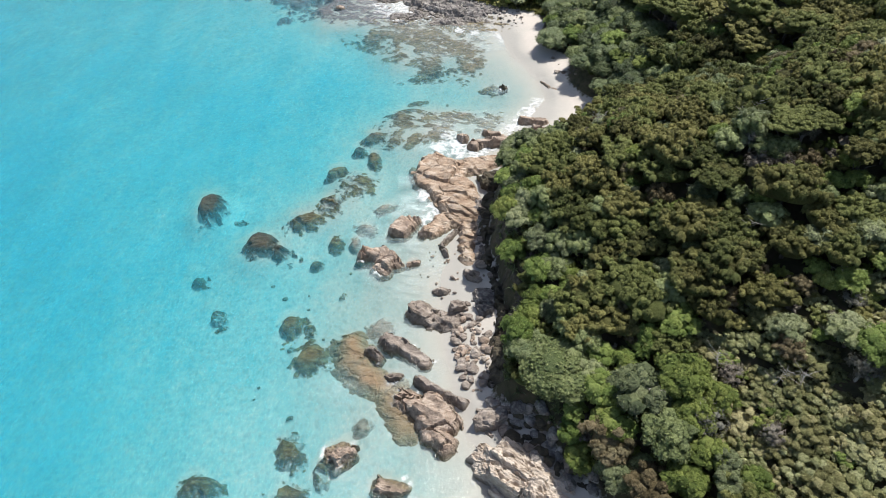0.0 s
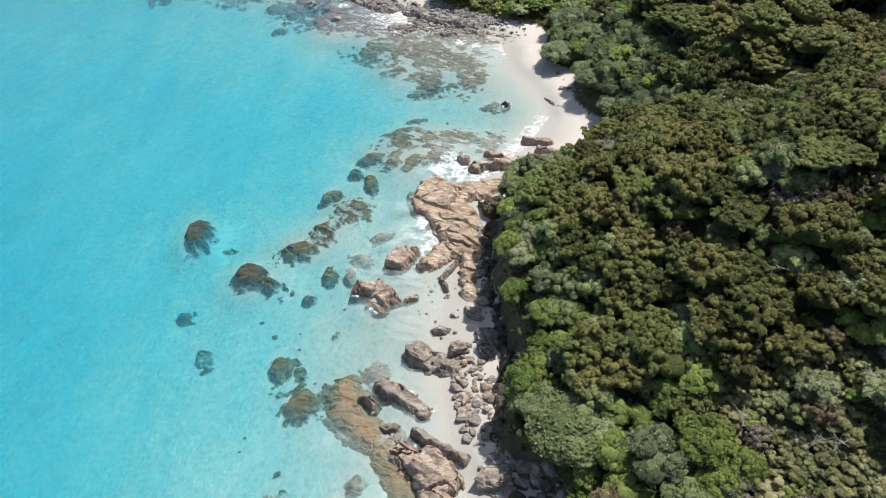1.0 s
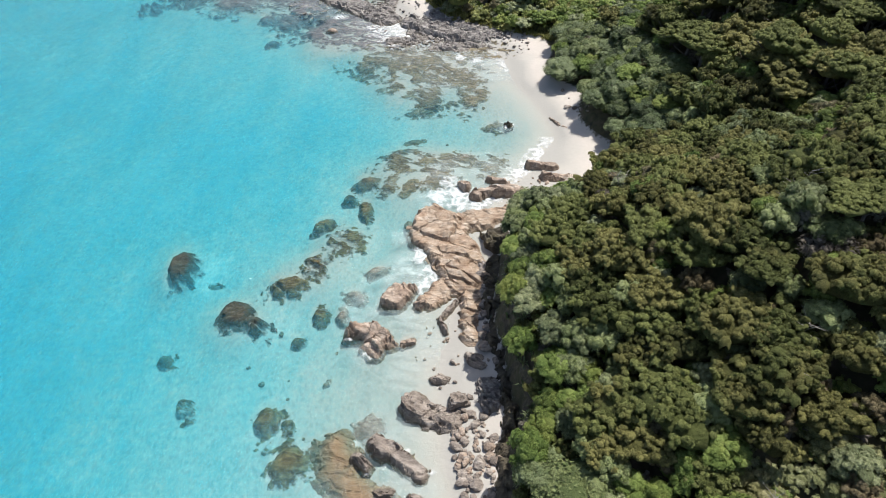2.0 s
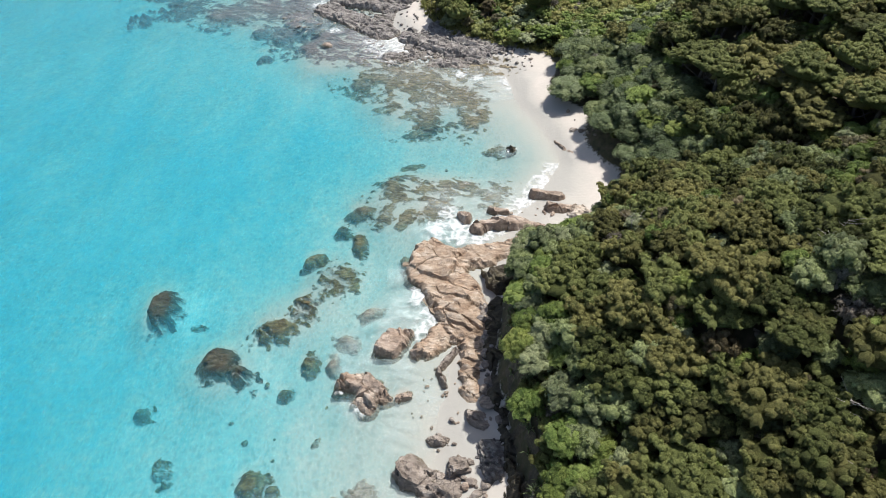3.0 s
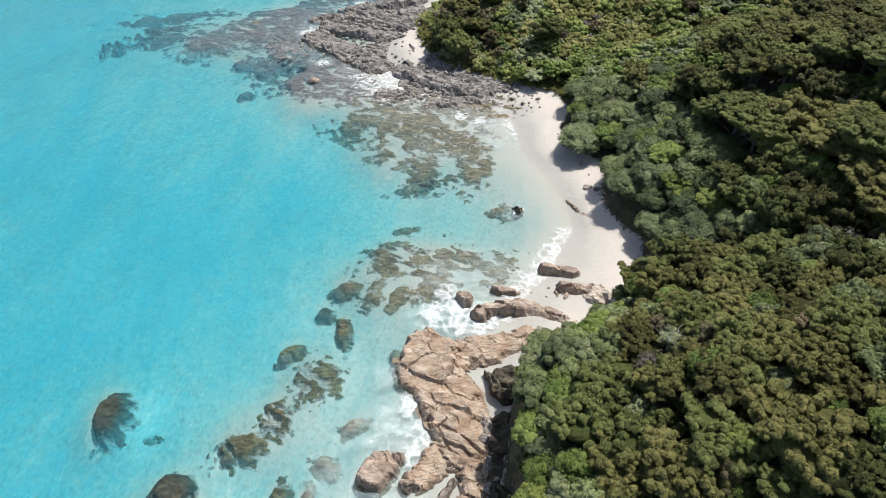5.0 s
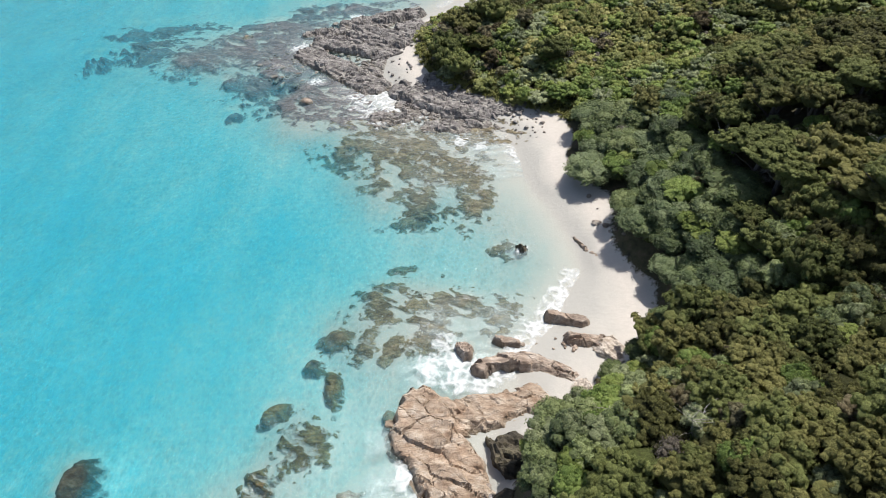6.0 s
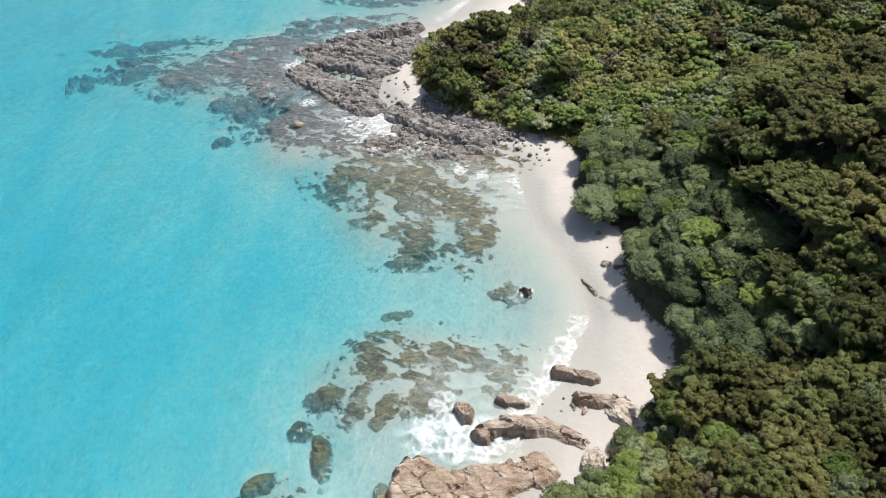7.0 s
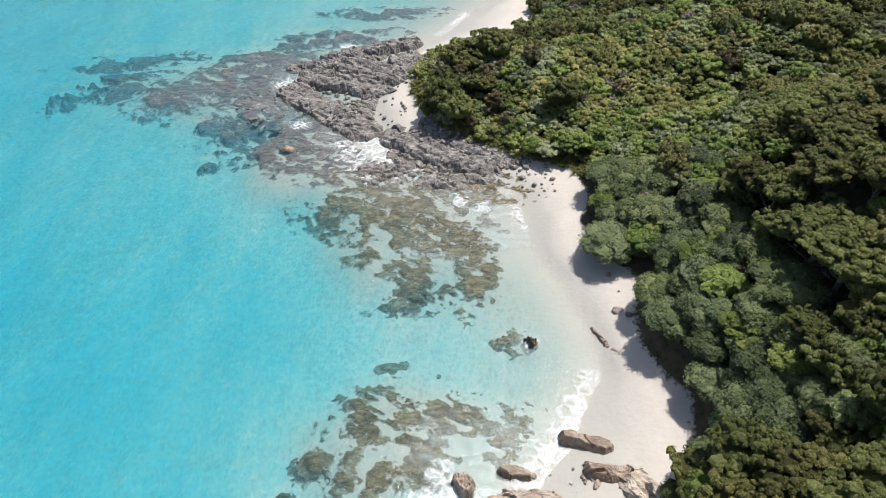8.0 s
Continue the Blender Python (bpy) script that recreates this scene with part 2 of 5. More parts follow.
def rock_material(name, low, mid, high, weedy, kelp=1.0, sandy=0.0, rusty=0.0):
    node, finish = material(name)
    geo = node("NewGeometry")
    where = node("TexCoord", out=3)
    z = node("SeparateXYZ", {0: geo}, out=2)
    band = node("Mapping", {"Vector": geo, "Rotation": (0.5, 0.3, 0.7), "Scale": (0.55, 1.8, 1.6)})
    a, b, c = noise_at(node, geo, 0.75, 6), noise_at(node, band, 1.6, 6, 0.65), noise_at(node, geo, 9.0, 5, 0.7)
    blend = math_(node, "ADD", math_(node, "MULTIPLY", a, 0.5), math_(node, "ADD", math_(node, "MULTIPLY", b, 0.35), math_(node, "MULTIPLY", c, 0.15)))
    col = ramp(node, blend, [(0.36, low), (0.50, mid), (0.64, high)])
    rust = node("MapRange", {0: noise_at(node, geo, 0.42, 5, 0.65), 1: 0.50, 2: 0.66, 3: 0.0, 4: rusty})
    col = mix(node, rust, col, mix(node, 1.0, col, rgb(1.05, 0.78, 0.58), "MULTIPLY"))
    # Crevice darkness is painted into the colour along noise bands.
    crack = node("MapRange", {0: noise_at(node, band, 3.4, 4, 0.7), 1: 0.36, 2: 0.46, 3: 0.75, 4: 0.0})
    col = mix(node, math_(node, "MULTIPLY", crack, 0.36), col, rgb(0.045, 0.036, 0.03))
    bent = node("MixRGB", {0: 0.3, 1: node("Mapping", {"Vector": geo, "Rotation": (0.2, 0.1, radians(34)), "Scale": (0.28, 0.62, 0.6)}), 2: noise_at(node, geo, 0.8, 5, 0.7, 1)})
    split = node("TexVoronoi", {"Vector": bent, "Scale": 1.6, "Randomness": 1.0}, feature="DISTANCE_TO_EDGE")
    joint = math_(node, "MULTIPLY", node("MapRange", {0: split, 1: 0.0, 2: 0.035, 3: 1.0, 4: 0.0}), node("MapRange", {0: a, 1: 0.42, 2: 0.58, 3: 0.1, 4: 0.9}))
    col = mix(node, math_(node, "MULTIPLY", joint, 0.5), col, rgb(0.05, 0.038, 0.03))
    tide = math_(node, "ADD", z, math_(node, "MULTIPLY", math_(node, "SUBTRACT", a, 0.5), 0.5))
    wet = node("MapRange", {0: tide, 1: 0.05, 2: 0.4, 3: 0.55, 4: 0.0})
    col = mix(node, wet, col, mix(node, c, rgb(0.06, 0.05, 0.035), rgb(0.13, 0.10, 0.06)))
    algae = node("MapRange", {0: tide, 1: -0.35, 2: 0.08, 3: weedy, 4: 0.0})
    weed = ramp(node, noise_at(node, geo, 2.6, 8, 0.75), [(at, tuple(kelp * c for c in col_)) for at, col_ in ((0.36, (0.03, 0.026, 0.014)), (0.48, (0.120, 0.096, 0.046)), (0.62, (0.32, 0.255, 0.14)))])
    col = mix(node, algae, col, weed)
    if sandy:
        lodged = node("MapRange", {0: noise_at(node, geo, 1.7, 7, 0.72), 1: 0.50, 2: 0.62, 3: 0.0, 4: sandy})
        col = mix(node, lodged, col, rgb(0.36, 0.345, 0.305))
    relief = math_(node, "SUBTRACT", math_(node, "ADD", b, math_(node, "MULTIPLY", c, 0.55)), math_(node, "MULTIPLY", joint, 0.3))
    bump = node("Bump", {"Height": relief, "Strength": 1.0, "Distance": 0.18})
    rough = node("MapRange", {0: wet, 1: 0.0, 2: 0.55, 3: 0.9, 4: 0.5})
    return finish(node("BsdfPrincipled", {"Base Color": col, "Roughness": rough, "Normal": bump}))


def reef_material(name, dark, mid, light, frayed=1.0):
    """Weedy reef whose fringe and hollows are drowned in sand."""
    node, finish = material(name)
    geo = node("NewGeometry")
    z = node("SeparateXYZ", {0: geo}, out=2)
    long_ = node("Mapping", {"Vector": geo, "Rotation": (0, 0, radians(34)), "Scale": (0.6, 1.25, 1.0)})
    a, b, c = noise_at(node, long_, 0.8, 6, 0.62), noise_at(node, long_, 2.9, 7, 0.7), noise_at(node, geo, 10.0, 4, 0.7)
    blend = math_(node, "ADD", math_(node, "MULTIPLY", a, 0.35), math_(node, "ADD", math_(node, "MULTIPLY", b, 0.45), math_(node, "MULTIPLY", c, 0.20)))
    col = ramp(node, blend, [(0.41, dark), (0.50, mid), (0.60, light)])
    fray = math_(node, "ADD", math_(node, "MULTIPLY", math_(node, "SUBTRACT", a, 0.5), 1.3 * frayed), math_(node, "MULTIPLY", math_(node, "SUBTRACT", b, 0.5), 1.5 * frayed))
    grown = math_(node, "ADD", node("Attribute", out=2, attribute_name="cover"), fray)
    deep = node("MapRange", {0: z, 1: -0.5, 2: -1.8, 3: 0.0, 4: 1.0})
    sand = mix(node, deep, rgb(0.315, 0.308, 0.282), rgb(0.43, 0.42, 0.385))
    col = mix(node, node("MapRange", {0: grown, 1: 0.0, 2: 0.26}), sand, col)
    bump = node("Bump", {"Height": math_(node, "ADD", b, math_(node, "MULTIPLY", c, 0.5)), "Strength": 0.9, "Distance": 0.25})
    return finish(node("BsdfPrincipled", {"Base Color": col, "Roughness": 0.8, "Normal": bump}))


def leaf_material(name, dark, mid, light, rough=0.6, glow=0.33, gloss=0.15, other=(0.9, 1.0, 1.0)):
    node, finish = material(name)
    geo = node("NewGeometry")
    leaf = node("NewGeometry", out=8)
    tint = math_(node, "FRACT", math_(node, "ADD", node("Attribute", out=2, attribute_name="tint"), node("ObjectInfo", out=5)))
    patch = noise_at(node, geo, 0.12, 3)
    pick = math_(node, "ADD", math_(node, "MULTIPLY", tint, 0.5), math_(node, "ADD", math_(node, "MULTIPLY", leaf, 0.48), math_(node, "MULTIPLY", math_(node, "SUBTRACT", patch, 0.4), 1.0)))
    col = ramp(node, pick, [(0.12, dark), (0.5, mid), (0.9, light)])
    kin = math_(node, "ADD", math_(node, "FRACT", math_(node, "MULTIPLY", tint, 7.3)), math_(node, "MULTIPLY", math_(node, "SUBTRACT", noise_at(node, geo, 0.35, 3), 0.5), 1.6))
    col = mix(node, node("MapRange", {0: kin, 1: 0.35, 2: 0.65}), col, mix(node, 1.0, col, rgb(*other), "MULTIPLY"))
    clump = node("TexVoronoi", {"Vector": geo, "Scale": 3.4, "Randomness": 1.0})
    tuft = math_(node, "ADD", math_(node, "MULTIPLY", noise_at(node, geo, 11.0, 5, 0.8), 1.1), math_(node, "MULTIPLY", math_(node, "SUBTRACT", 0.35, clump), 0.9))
    # Shade in the gaps between tufts is mixed into the leaf colour.
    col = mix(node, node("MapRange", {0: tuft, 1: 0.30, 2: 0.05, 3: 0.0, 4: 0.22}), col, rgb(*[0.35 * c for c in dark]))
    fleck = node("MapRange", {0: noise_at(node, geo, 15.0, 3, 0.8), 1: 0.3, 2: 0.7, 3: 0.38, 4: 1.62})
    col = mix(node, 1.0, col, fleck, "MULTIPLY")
    bump = node("Bump", {"Height": tuft, "Strength": 1.0, "Distance": 0.12})
    face = node("BsdfPrincipled", {"Base Color": col, "Roughness": rough, "Specular IOR Level": gloss, "Normal": bump})
    thru = node("BsdfTranslucent", {0: col})
    return finish(node("MixShader", {0: glow, 1: face, 2: thru}))


def bark_material(name, dark, light):
    node, finish = material(name)
    geo = node("NewGeometry")
    a = noise_at(node, node("Mapping", {"Vector": geo, "Scale": (5, 5, 1.2)}), 2.0, 6, 0.7)
    bump = node("Bump", {"Height": a, "Strength": 0.7, "Distance": 0.03})
    return finish(node("BsdfPrincipled", {"Base Color": ramp(node, a, [(0.3, dark), (0.7, light)]), "Roughness": 0.9, "Normal": bump}))


GROUND, WATER = ground_material(), water_material()
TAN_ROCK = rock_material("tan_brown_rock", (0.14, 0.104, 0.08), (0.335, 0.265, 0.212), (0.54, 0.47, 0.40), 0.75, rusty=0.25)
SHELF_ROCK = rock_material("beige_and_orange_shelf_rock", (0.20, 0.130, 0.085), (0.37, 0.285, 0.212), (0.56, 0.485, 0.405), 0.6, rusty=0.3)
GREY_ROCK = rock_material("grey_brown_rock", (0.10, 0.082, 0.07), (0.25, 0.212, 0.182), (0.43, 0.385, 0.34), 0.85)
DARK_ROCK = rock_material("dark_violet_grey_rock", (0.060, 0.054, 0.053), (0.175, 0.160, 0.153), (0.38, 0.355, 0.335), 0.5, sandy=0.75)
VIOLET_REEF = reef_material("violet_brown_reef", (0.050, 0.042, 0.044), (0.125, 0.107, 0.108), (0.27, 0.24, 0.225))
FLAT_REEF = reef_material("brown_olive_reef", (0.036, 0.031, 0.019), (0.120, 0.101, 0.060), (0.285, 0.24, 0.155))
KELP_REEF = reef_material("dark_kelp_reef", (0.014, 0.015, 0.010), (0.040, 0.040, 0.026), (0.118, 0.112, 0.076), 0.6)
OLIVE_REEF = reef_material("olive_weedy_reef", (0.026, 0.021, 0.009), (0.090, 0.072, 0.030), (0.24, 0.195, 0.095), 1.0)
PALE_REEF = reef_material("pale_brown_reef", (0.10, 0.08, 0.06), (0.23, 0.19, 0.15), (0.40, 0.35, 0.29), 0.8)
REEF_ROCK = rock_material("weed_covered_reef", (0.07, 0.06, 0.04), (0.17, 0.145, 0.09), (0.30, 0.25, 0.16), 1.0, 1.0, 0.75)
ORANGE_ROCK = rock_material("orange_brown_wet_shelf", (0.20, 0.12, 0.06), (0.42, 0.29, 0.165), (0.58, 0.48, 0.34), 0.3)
# Near-black kelpy rock; at the cliff foot its darkness paints shade.
KELP_SHADE_ROCK = rock_material("kelp_and_shade_dark_rock", (0.025, 0.022, 0.016), (0.06, 0.05, 0.034), (0.15, 0.13, 0.08), 1.0, 0.32)
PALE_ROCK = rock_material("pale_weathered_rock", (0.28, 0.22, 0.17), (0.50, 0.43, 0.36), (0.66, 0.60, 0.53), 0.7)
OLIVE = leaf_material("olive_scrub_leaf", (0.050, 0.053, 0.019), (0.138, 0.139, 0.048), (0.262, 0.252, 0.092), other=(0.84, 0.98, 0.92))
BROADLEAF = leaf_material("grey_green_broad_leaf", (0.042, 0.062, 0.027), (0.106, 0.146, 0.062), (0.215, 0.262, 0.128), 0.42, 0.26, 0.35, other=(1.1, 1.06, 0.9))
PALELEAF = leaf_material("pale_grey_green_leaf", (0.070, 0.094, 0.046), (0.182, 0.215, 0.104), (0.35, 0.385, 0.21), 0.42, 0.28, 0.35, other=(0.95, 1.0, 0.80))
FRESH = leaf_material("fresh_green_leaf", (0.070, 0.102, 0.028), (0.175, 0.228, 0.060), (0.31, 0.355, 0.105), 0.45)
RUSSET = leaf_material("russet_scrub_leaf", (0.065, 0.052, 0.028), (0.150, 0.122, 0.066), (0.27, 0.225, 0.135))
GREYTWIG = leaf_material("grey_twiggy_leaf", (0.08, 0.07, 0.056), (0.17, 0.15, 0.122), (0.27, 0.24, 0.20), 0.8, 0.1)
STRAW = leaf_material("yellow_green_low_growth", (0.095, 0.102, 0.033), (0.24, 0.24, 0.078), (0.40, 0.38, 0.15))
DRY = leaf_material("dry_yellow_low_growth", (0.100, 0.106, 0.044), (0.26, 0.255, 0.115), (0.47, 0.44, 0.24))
BARK = bark_material("grey_bark", (0.05, 0.042, 0.035), (0.19, 0.165, 0.14))
DEADWOOD = bark_material("bleached_dead_wood", (0.22, 0.20, 0.175), (0.52, 0.49, 0.45))


# ---- mesh helpers ----
def mesh_of(name, verts, faces, mat, flat=True):
    """A mesh from arrays of places and of equal-sided faces."""
    verts, faces = np.asarray(verts, np.float32), np.asarray(faces, np.int32)
    me = bpy.data.meshes.new(name)
    me.vertices.add(len(verts))
    me.vertices.foreach_set("co", verts.ravel())
    n, k = faces.shape
    me.loops.add(n * k)
    me.loops.foreach_set("vertex_index", faces.ravel())
    me.polygons.add(n)
    me.polygons.foreach_set("loop_start", np.arange(0, n * k, k, dtype=np.int32))
    me.polygons.foreach_set("loop_total", np.full(n, k, np.int32))
    me.polygons.foreach_set("use_smooth", np.full(n, not flat))
    me.update(calc_edges=True)
    if mat:
        me.materials.append(mat)
    return me


def field(me, name, values):
    me.attributes.new(name, "FLOAT", "POINT").data.foreach_set("value", np.asarray(values, np.float32))


def part(name, me, parent, label=""):
    ob = new(name, me)
    ob.parent = parent
    return tagged(ob, label)


def grid_faces(nx, ny, keep=None):
    i = np.arange((nx - 1) * (ny - 1))
    a = (i // (nx - 1)) * nx + i % (nx - 1)
    f = np.stack([a, a + 1, a + nx + 1, a + nx], 1)
    return f if keep is None else f[keep[f].any(1)]


def compact(verts, faces, *values):
    used = np.unique(faces)
    back = np.zeros(len(verts), np.int64)
    back[used] = np.arange(len(used))
    return verts[used], back[faces], *[v[used] for v in values]


def spread(near0, near1, step, far):
    """Even steps over the near stretch, growing ones out to the horizon."""
    mid = list(np.arange(near0, near1 + step, step))
    lo, hi, d = [], [], step
    while near0 - sum(lo) > -far:
        d *= 1.22
        lo.append(d)
    d = step
    while near1 + sum(hi) < far:
        d *= 1.22
        hi.append(d)
    return np.array(list(near0 - np.cumsum(lo)[::-1]) + mid + list(mid[-1] + np.cumsum(hi)))


# ---- ground and sea ----
def build_ground():
    gx, gy = spread(-80, 60, 0.85, 2400), spread(12, 168, 0.85, 2400)
    X, Y = np.meshgrid(gx, gy)
    Z, dl, dw = plan(X.ravel(), Y.ravel())
    v = np.stack([X.ravel(), Y.ravel(), Z], 1)
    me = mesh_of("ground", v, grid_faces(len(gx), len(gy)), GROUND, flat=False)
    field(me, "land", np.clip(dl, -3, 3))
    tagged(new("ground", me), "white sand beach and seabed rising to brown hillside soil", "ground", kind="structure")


build_ground()


# ---- rocks ----
LEDGES = []
STRIKE = -34.0        # degrees: the way the strata run on the plan


def reef_patch(label, x, y, rx, ry, turn, top, mat, seed, rough=0.35, block=0.6, patchy=0.0, ragged=0.55, broad=1.0, bold=0.0):
    """Weed and broken stone spread over a low rise of the bed, with an uneven outline and sandy hollows."""
    rx, ry = broad * rx, broad * ry
    size, reach = math.sqrt(rx * ry), 1.45
    step = max(0.10, min(0.28, size / 28))
    nx, ny = int(2 * reach * rx / step) + 2, int(2 * reach * ry / step) + 2
    c, s = math.cos(radians(turn)), math.sin(radians(turn))
    sc, ss = math.cos(radians(STRIKE)), math.sin(radians(STRIKE))
    top = min(top - 0.06, height(x, y) + 0.30 + (0.10 if patchy > 0.17 else 0.7) * size)

    def shape(X, Y):
        U, V = (X - x) * c + (Y - y) * s, (Y - y) * c - (X - x) * s
        P, Q = (X - x) * sc + (Y - y) * ss, (Y - y) * sc - (X - x) * ss
        wu, wv = P + 0.22 * size * fbm(P / size * 2, Q / size * 2, seed + 1, 3), Q + 0.22 * size * fbm(P / size * 2, Q / size * 2, seed + 2, 3)
        own = cells(wu / (block * 2.2), wv / block, seed)[0]
        far = np.hypot(U / rx, V / ry)
        r = far + 0.40 * fbm(U / size * 1.6, V / size * 1.6, seed, 4) + 0.30 * (own - 0.5) + ragged * fbm(U * 1.7, V * 1.7, seed + 3, 5)
        mound = far + 0.22 * fbm(U / size * 0.8, V / size * 0.8, seed, 2)
        hollow = fbm(P * 0.42 / max(block, 0.6), Q * 0.8 / max(block, 0.6), seed + 40, 4)
        cover = np.minimum(1.7 * (1.0 - r), 0.6) - 5.0 * patchy * smooth(0.10, -0.35, hollow)
        prof = smooth(-0.2, 0.15, cover)
        bed = plan(X, Y)[0]
        thick = 0.16 + 0.4 * rough * (0.5 * (own - 0.5) + fbm(U * 1.1, V * 1.1, seed + 9, 3)) + 0.22 * bold * fbm(U * 2.4, V * 2.4, seed + 11, 3)
        Z = bed - 0.06 + prof * (thick + np.maximum(top - bed - 0.16, 0) * smooth(1.15, 0.2 + 0.6 * bold, mound) * smooth(-0.25, 0.7 - 0.5 * bold, cover))
        return np.where(prof > 0.02, Z, -9.0), prof, bed, np.clip(cover, -2, 1.2)

    U, V = (a.ravel() for a in np.meshgrid(np.linspace(-reach * rx, reach * rx, nx), np.linspace(-reach * ry, reach * ry, ny)))
    X, Y = x + U * c - V * s, y + U * s + V * c
    Z, prof, bed, cover = shape(X, Y)
    Z = np.where(prof > 0.02, Z, bed - 0.07)
    v, f, cover = compact(np.stack([X - x, Y - y, Z], 1), grid_faces(nx, ny, prof > 0.02), cover)
    me = mesh_of("reef", v, np.concatenate([f[:, [0, 1, 2]], f[:, [0, 2, 3]]]), mat, flat=False)
    field(me, "cover", cover)
    ob = new("reef", me)
    ob.location = (x, y, 0)
    LEDGES.append((lambda X, Y: shape(X, Y)[0], x, y, reach * max(rx, ry), False))
    return tagged(ob, label, "reef")


def shelf(name, label, limbs, top, mat, seed, rough=0.3, dip=(0.0, 0.0), category="rock", grain=0.0, gentle=0.6, size=1.0):
    """A low shelf of bedded rock grown from a few broad limbs: long joints along the strike, thin beds, broken edges."""
    ends = np.array(limbs)
    x, y = float((ends[:, 0] + ends[:, 2]).mean() / 2), float((ends[:, 1] + ends[:, 3]).mean() / 2)
    r, slim = ends[:, 4].max() + 1.0, min(1.0, float(ends[:, 4].mean()))
    x0, x1 = min(ends[:, 0].min(), ends[:, 2].min()) - r, max(ends[:, 0].max(), ends[:, 2].max()) + r
    y0, y1 = min(ends[:, 1].min(), ends[:, 3].min()) - r, max(ends[:, 1].max(), ends[:, 3].max()) + r
    sc, ss = math.cos(radians(STRIKE)), math.sin(radians(STRIKE))

    def shape(X, Y):
        P, Q = (X - x) * sc + (Y - y) * ss, (Y - y) * sc - (X - x) * ss
        d = np.full(X.shape, 9.0)
        for ax, ay, bx, by, w in limbs:
            ex, ey = bx - ax, by - ay
            k = np.clip(((X - ax) * ex + (Y - ay) * ey) / (ex * ex + ey * ey), 0, 1)
            d = np.minimum(d, np.hypot(X - ax - k * ex, Y - ay - k * ey) - w)
        wu, wv = P + 0.5 * fbm(P * 0.7, Q * 0.7, seed, 3), Q + 0.35 * fbm(P * 0.7, Q * 0.7, seed + 1, 3)
        own, cx, cy, joint = cells(wu / (3.0 * size), wv / (1.15 * size), seed)
        small, _, _, joint2 = cells(wu / 0.9, wv / 0.34, seed + 2)
        d = d + slim * (0.5 * fbm(X * 0.7 / slim, Y * 0.7 / slim, seed + 3, 4) + 0.45 * (own - 0.5) + 0.3 * (small - 0.5))
        prof = np.power(smooth(0.28 * slim, -gentle * slim, d), 0.62)
        beds = wv * 1.7 + 0.3 * wu + 0.5 * fbm(P * 0.8, Q * 0.8, seed + 9, 3)
        fine = (beds - np.floor(beds) - 0.5) * smooth(-0.4, 0.3, fbm(P * 0.5, Q * 0.9, seed + 6, 3))
        crack = smooth(0.05, 0.0, np.abs(fbm(P * 0.22, Q * 0.55, seed + 8, 4))) * smooth(-0.1, 0.2, fbm(P * 0.3, Q * 0.3, seed + 7, 2))
        detail = rough * (1.0 * (own - 0.5) + 0.7 * cy * (own - 0.3) + 0.05 * fine + 0.10 * (small - 0.5) * (own < 0.15) + 0.9 * fbm(P * 0.4, Q * 0.6, seed + 4, 3) + 0.16 * fbm(P * 1.6, Q * 2.0, seed + 5, 4)
                          - 0.9 * smooth(0.06, 0.0, joint) * (own > 0.45) - 0.8 * crack - 0.14 * smooth(0.09, 0.0, joint2) * (own < 0.15))
        bed = plan(X, Y)[0]
        full = top + dip[0] * (X - x) + dip[1] * (Y - y)
        return np.where(prof > 0.02, bed - 0.08 + (np.maximum(full - bed, 0.12) + 0.08 + detail) * prof, -9.0), prof, bed

    step = grain or 0.105 if slim > 0.7 else 0.075
    nx, ny = int((x1 - x0) / step) + 2, int((y1 - y0) / step) + 2
    X, Y = (a.ravel() for a in np.meshgrid(np.linspace(x0, x1, nx), np.linspace(y0, y1, ny)))
    Z, prof, bed = shape(X, Y)
    Z = np.where(prof > 0.02, Z, bed - 0.08)
    v, f = compact(np.stack([X - x, Y - y, Z], 1), grid_faces(nx, ny, prof > 0.02))
    ob = new(name, mesh_of(name, v, np.concatenate([f[:, [0, 1, 2]], f[:, [0, 2, 3]]]), mat))
    ob.location = (x, y, 0)
    LEDGES.append((lambda X, Y: shape(X, Y)[0], x, y, 0.6 * math.hypot(x1 - x0, y1 - y0), category == "rock"))
    if category == "rock":
        pick = np.random.default_rng(seed)
        for i in range(int(np.clip(2 * len(limbs) * slim, 2, 7))):
            ax, ay, bx, by, w = limbs[i % len(limbs)]
            k, turn = pick.uniform(0, 1), pick.uniform(0, 6.283)
            px, py = ax + k * (bx - ax) + 1.05 * w * math.cos(turn), ay + k * (by - ay) + 1.05 * w * math.sin(turn)
            bv, bf = chunk(seed * 17 + i, 3)
            wide = w * pick.uniform(0.22, 0.4)
            m = np.array((pose(0, 0, 0, 0, 0, STRIKE + pick.normal() * 25) @ Matrix.Diagonal((1.4 * wide, 0.9 * wide, 0.75 * wide, 1))).to_3x3())
            part("block", mesh_of("block", bv @ m.T + (px - x, py - y, max(height(px, py), -0.5) + 0.15 * wide), bf, mat), ob)
    return tagged(ob, label, category)


def ball(level):
    bm = bmesh.new()
    bmesh.ops.create_icosphere(bm, subdivisions=level, radius=1)
    v = np.array([p.co[:] for p in bm.verts])
    f = np.array([[p.index for p in q.verts] for q in bm.faces])
    bm.free()
    return v, f


BALLS = {n: ball(n) for n in (1, 2, 3, 4, 5)}


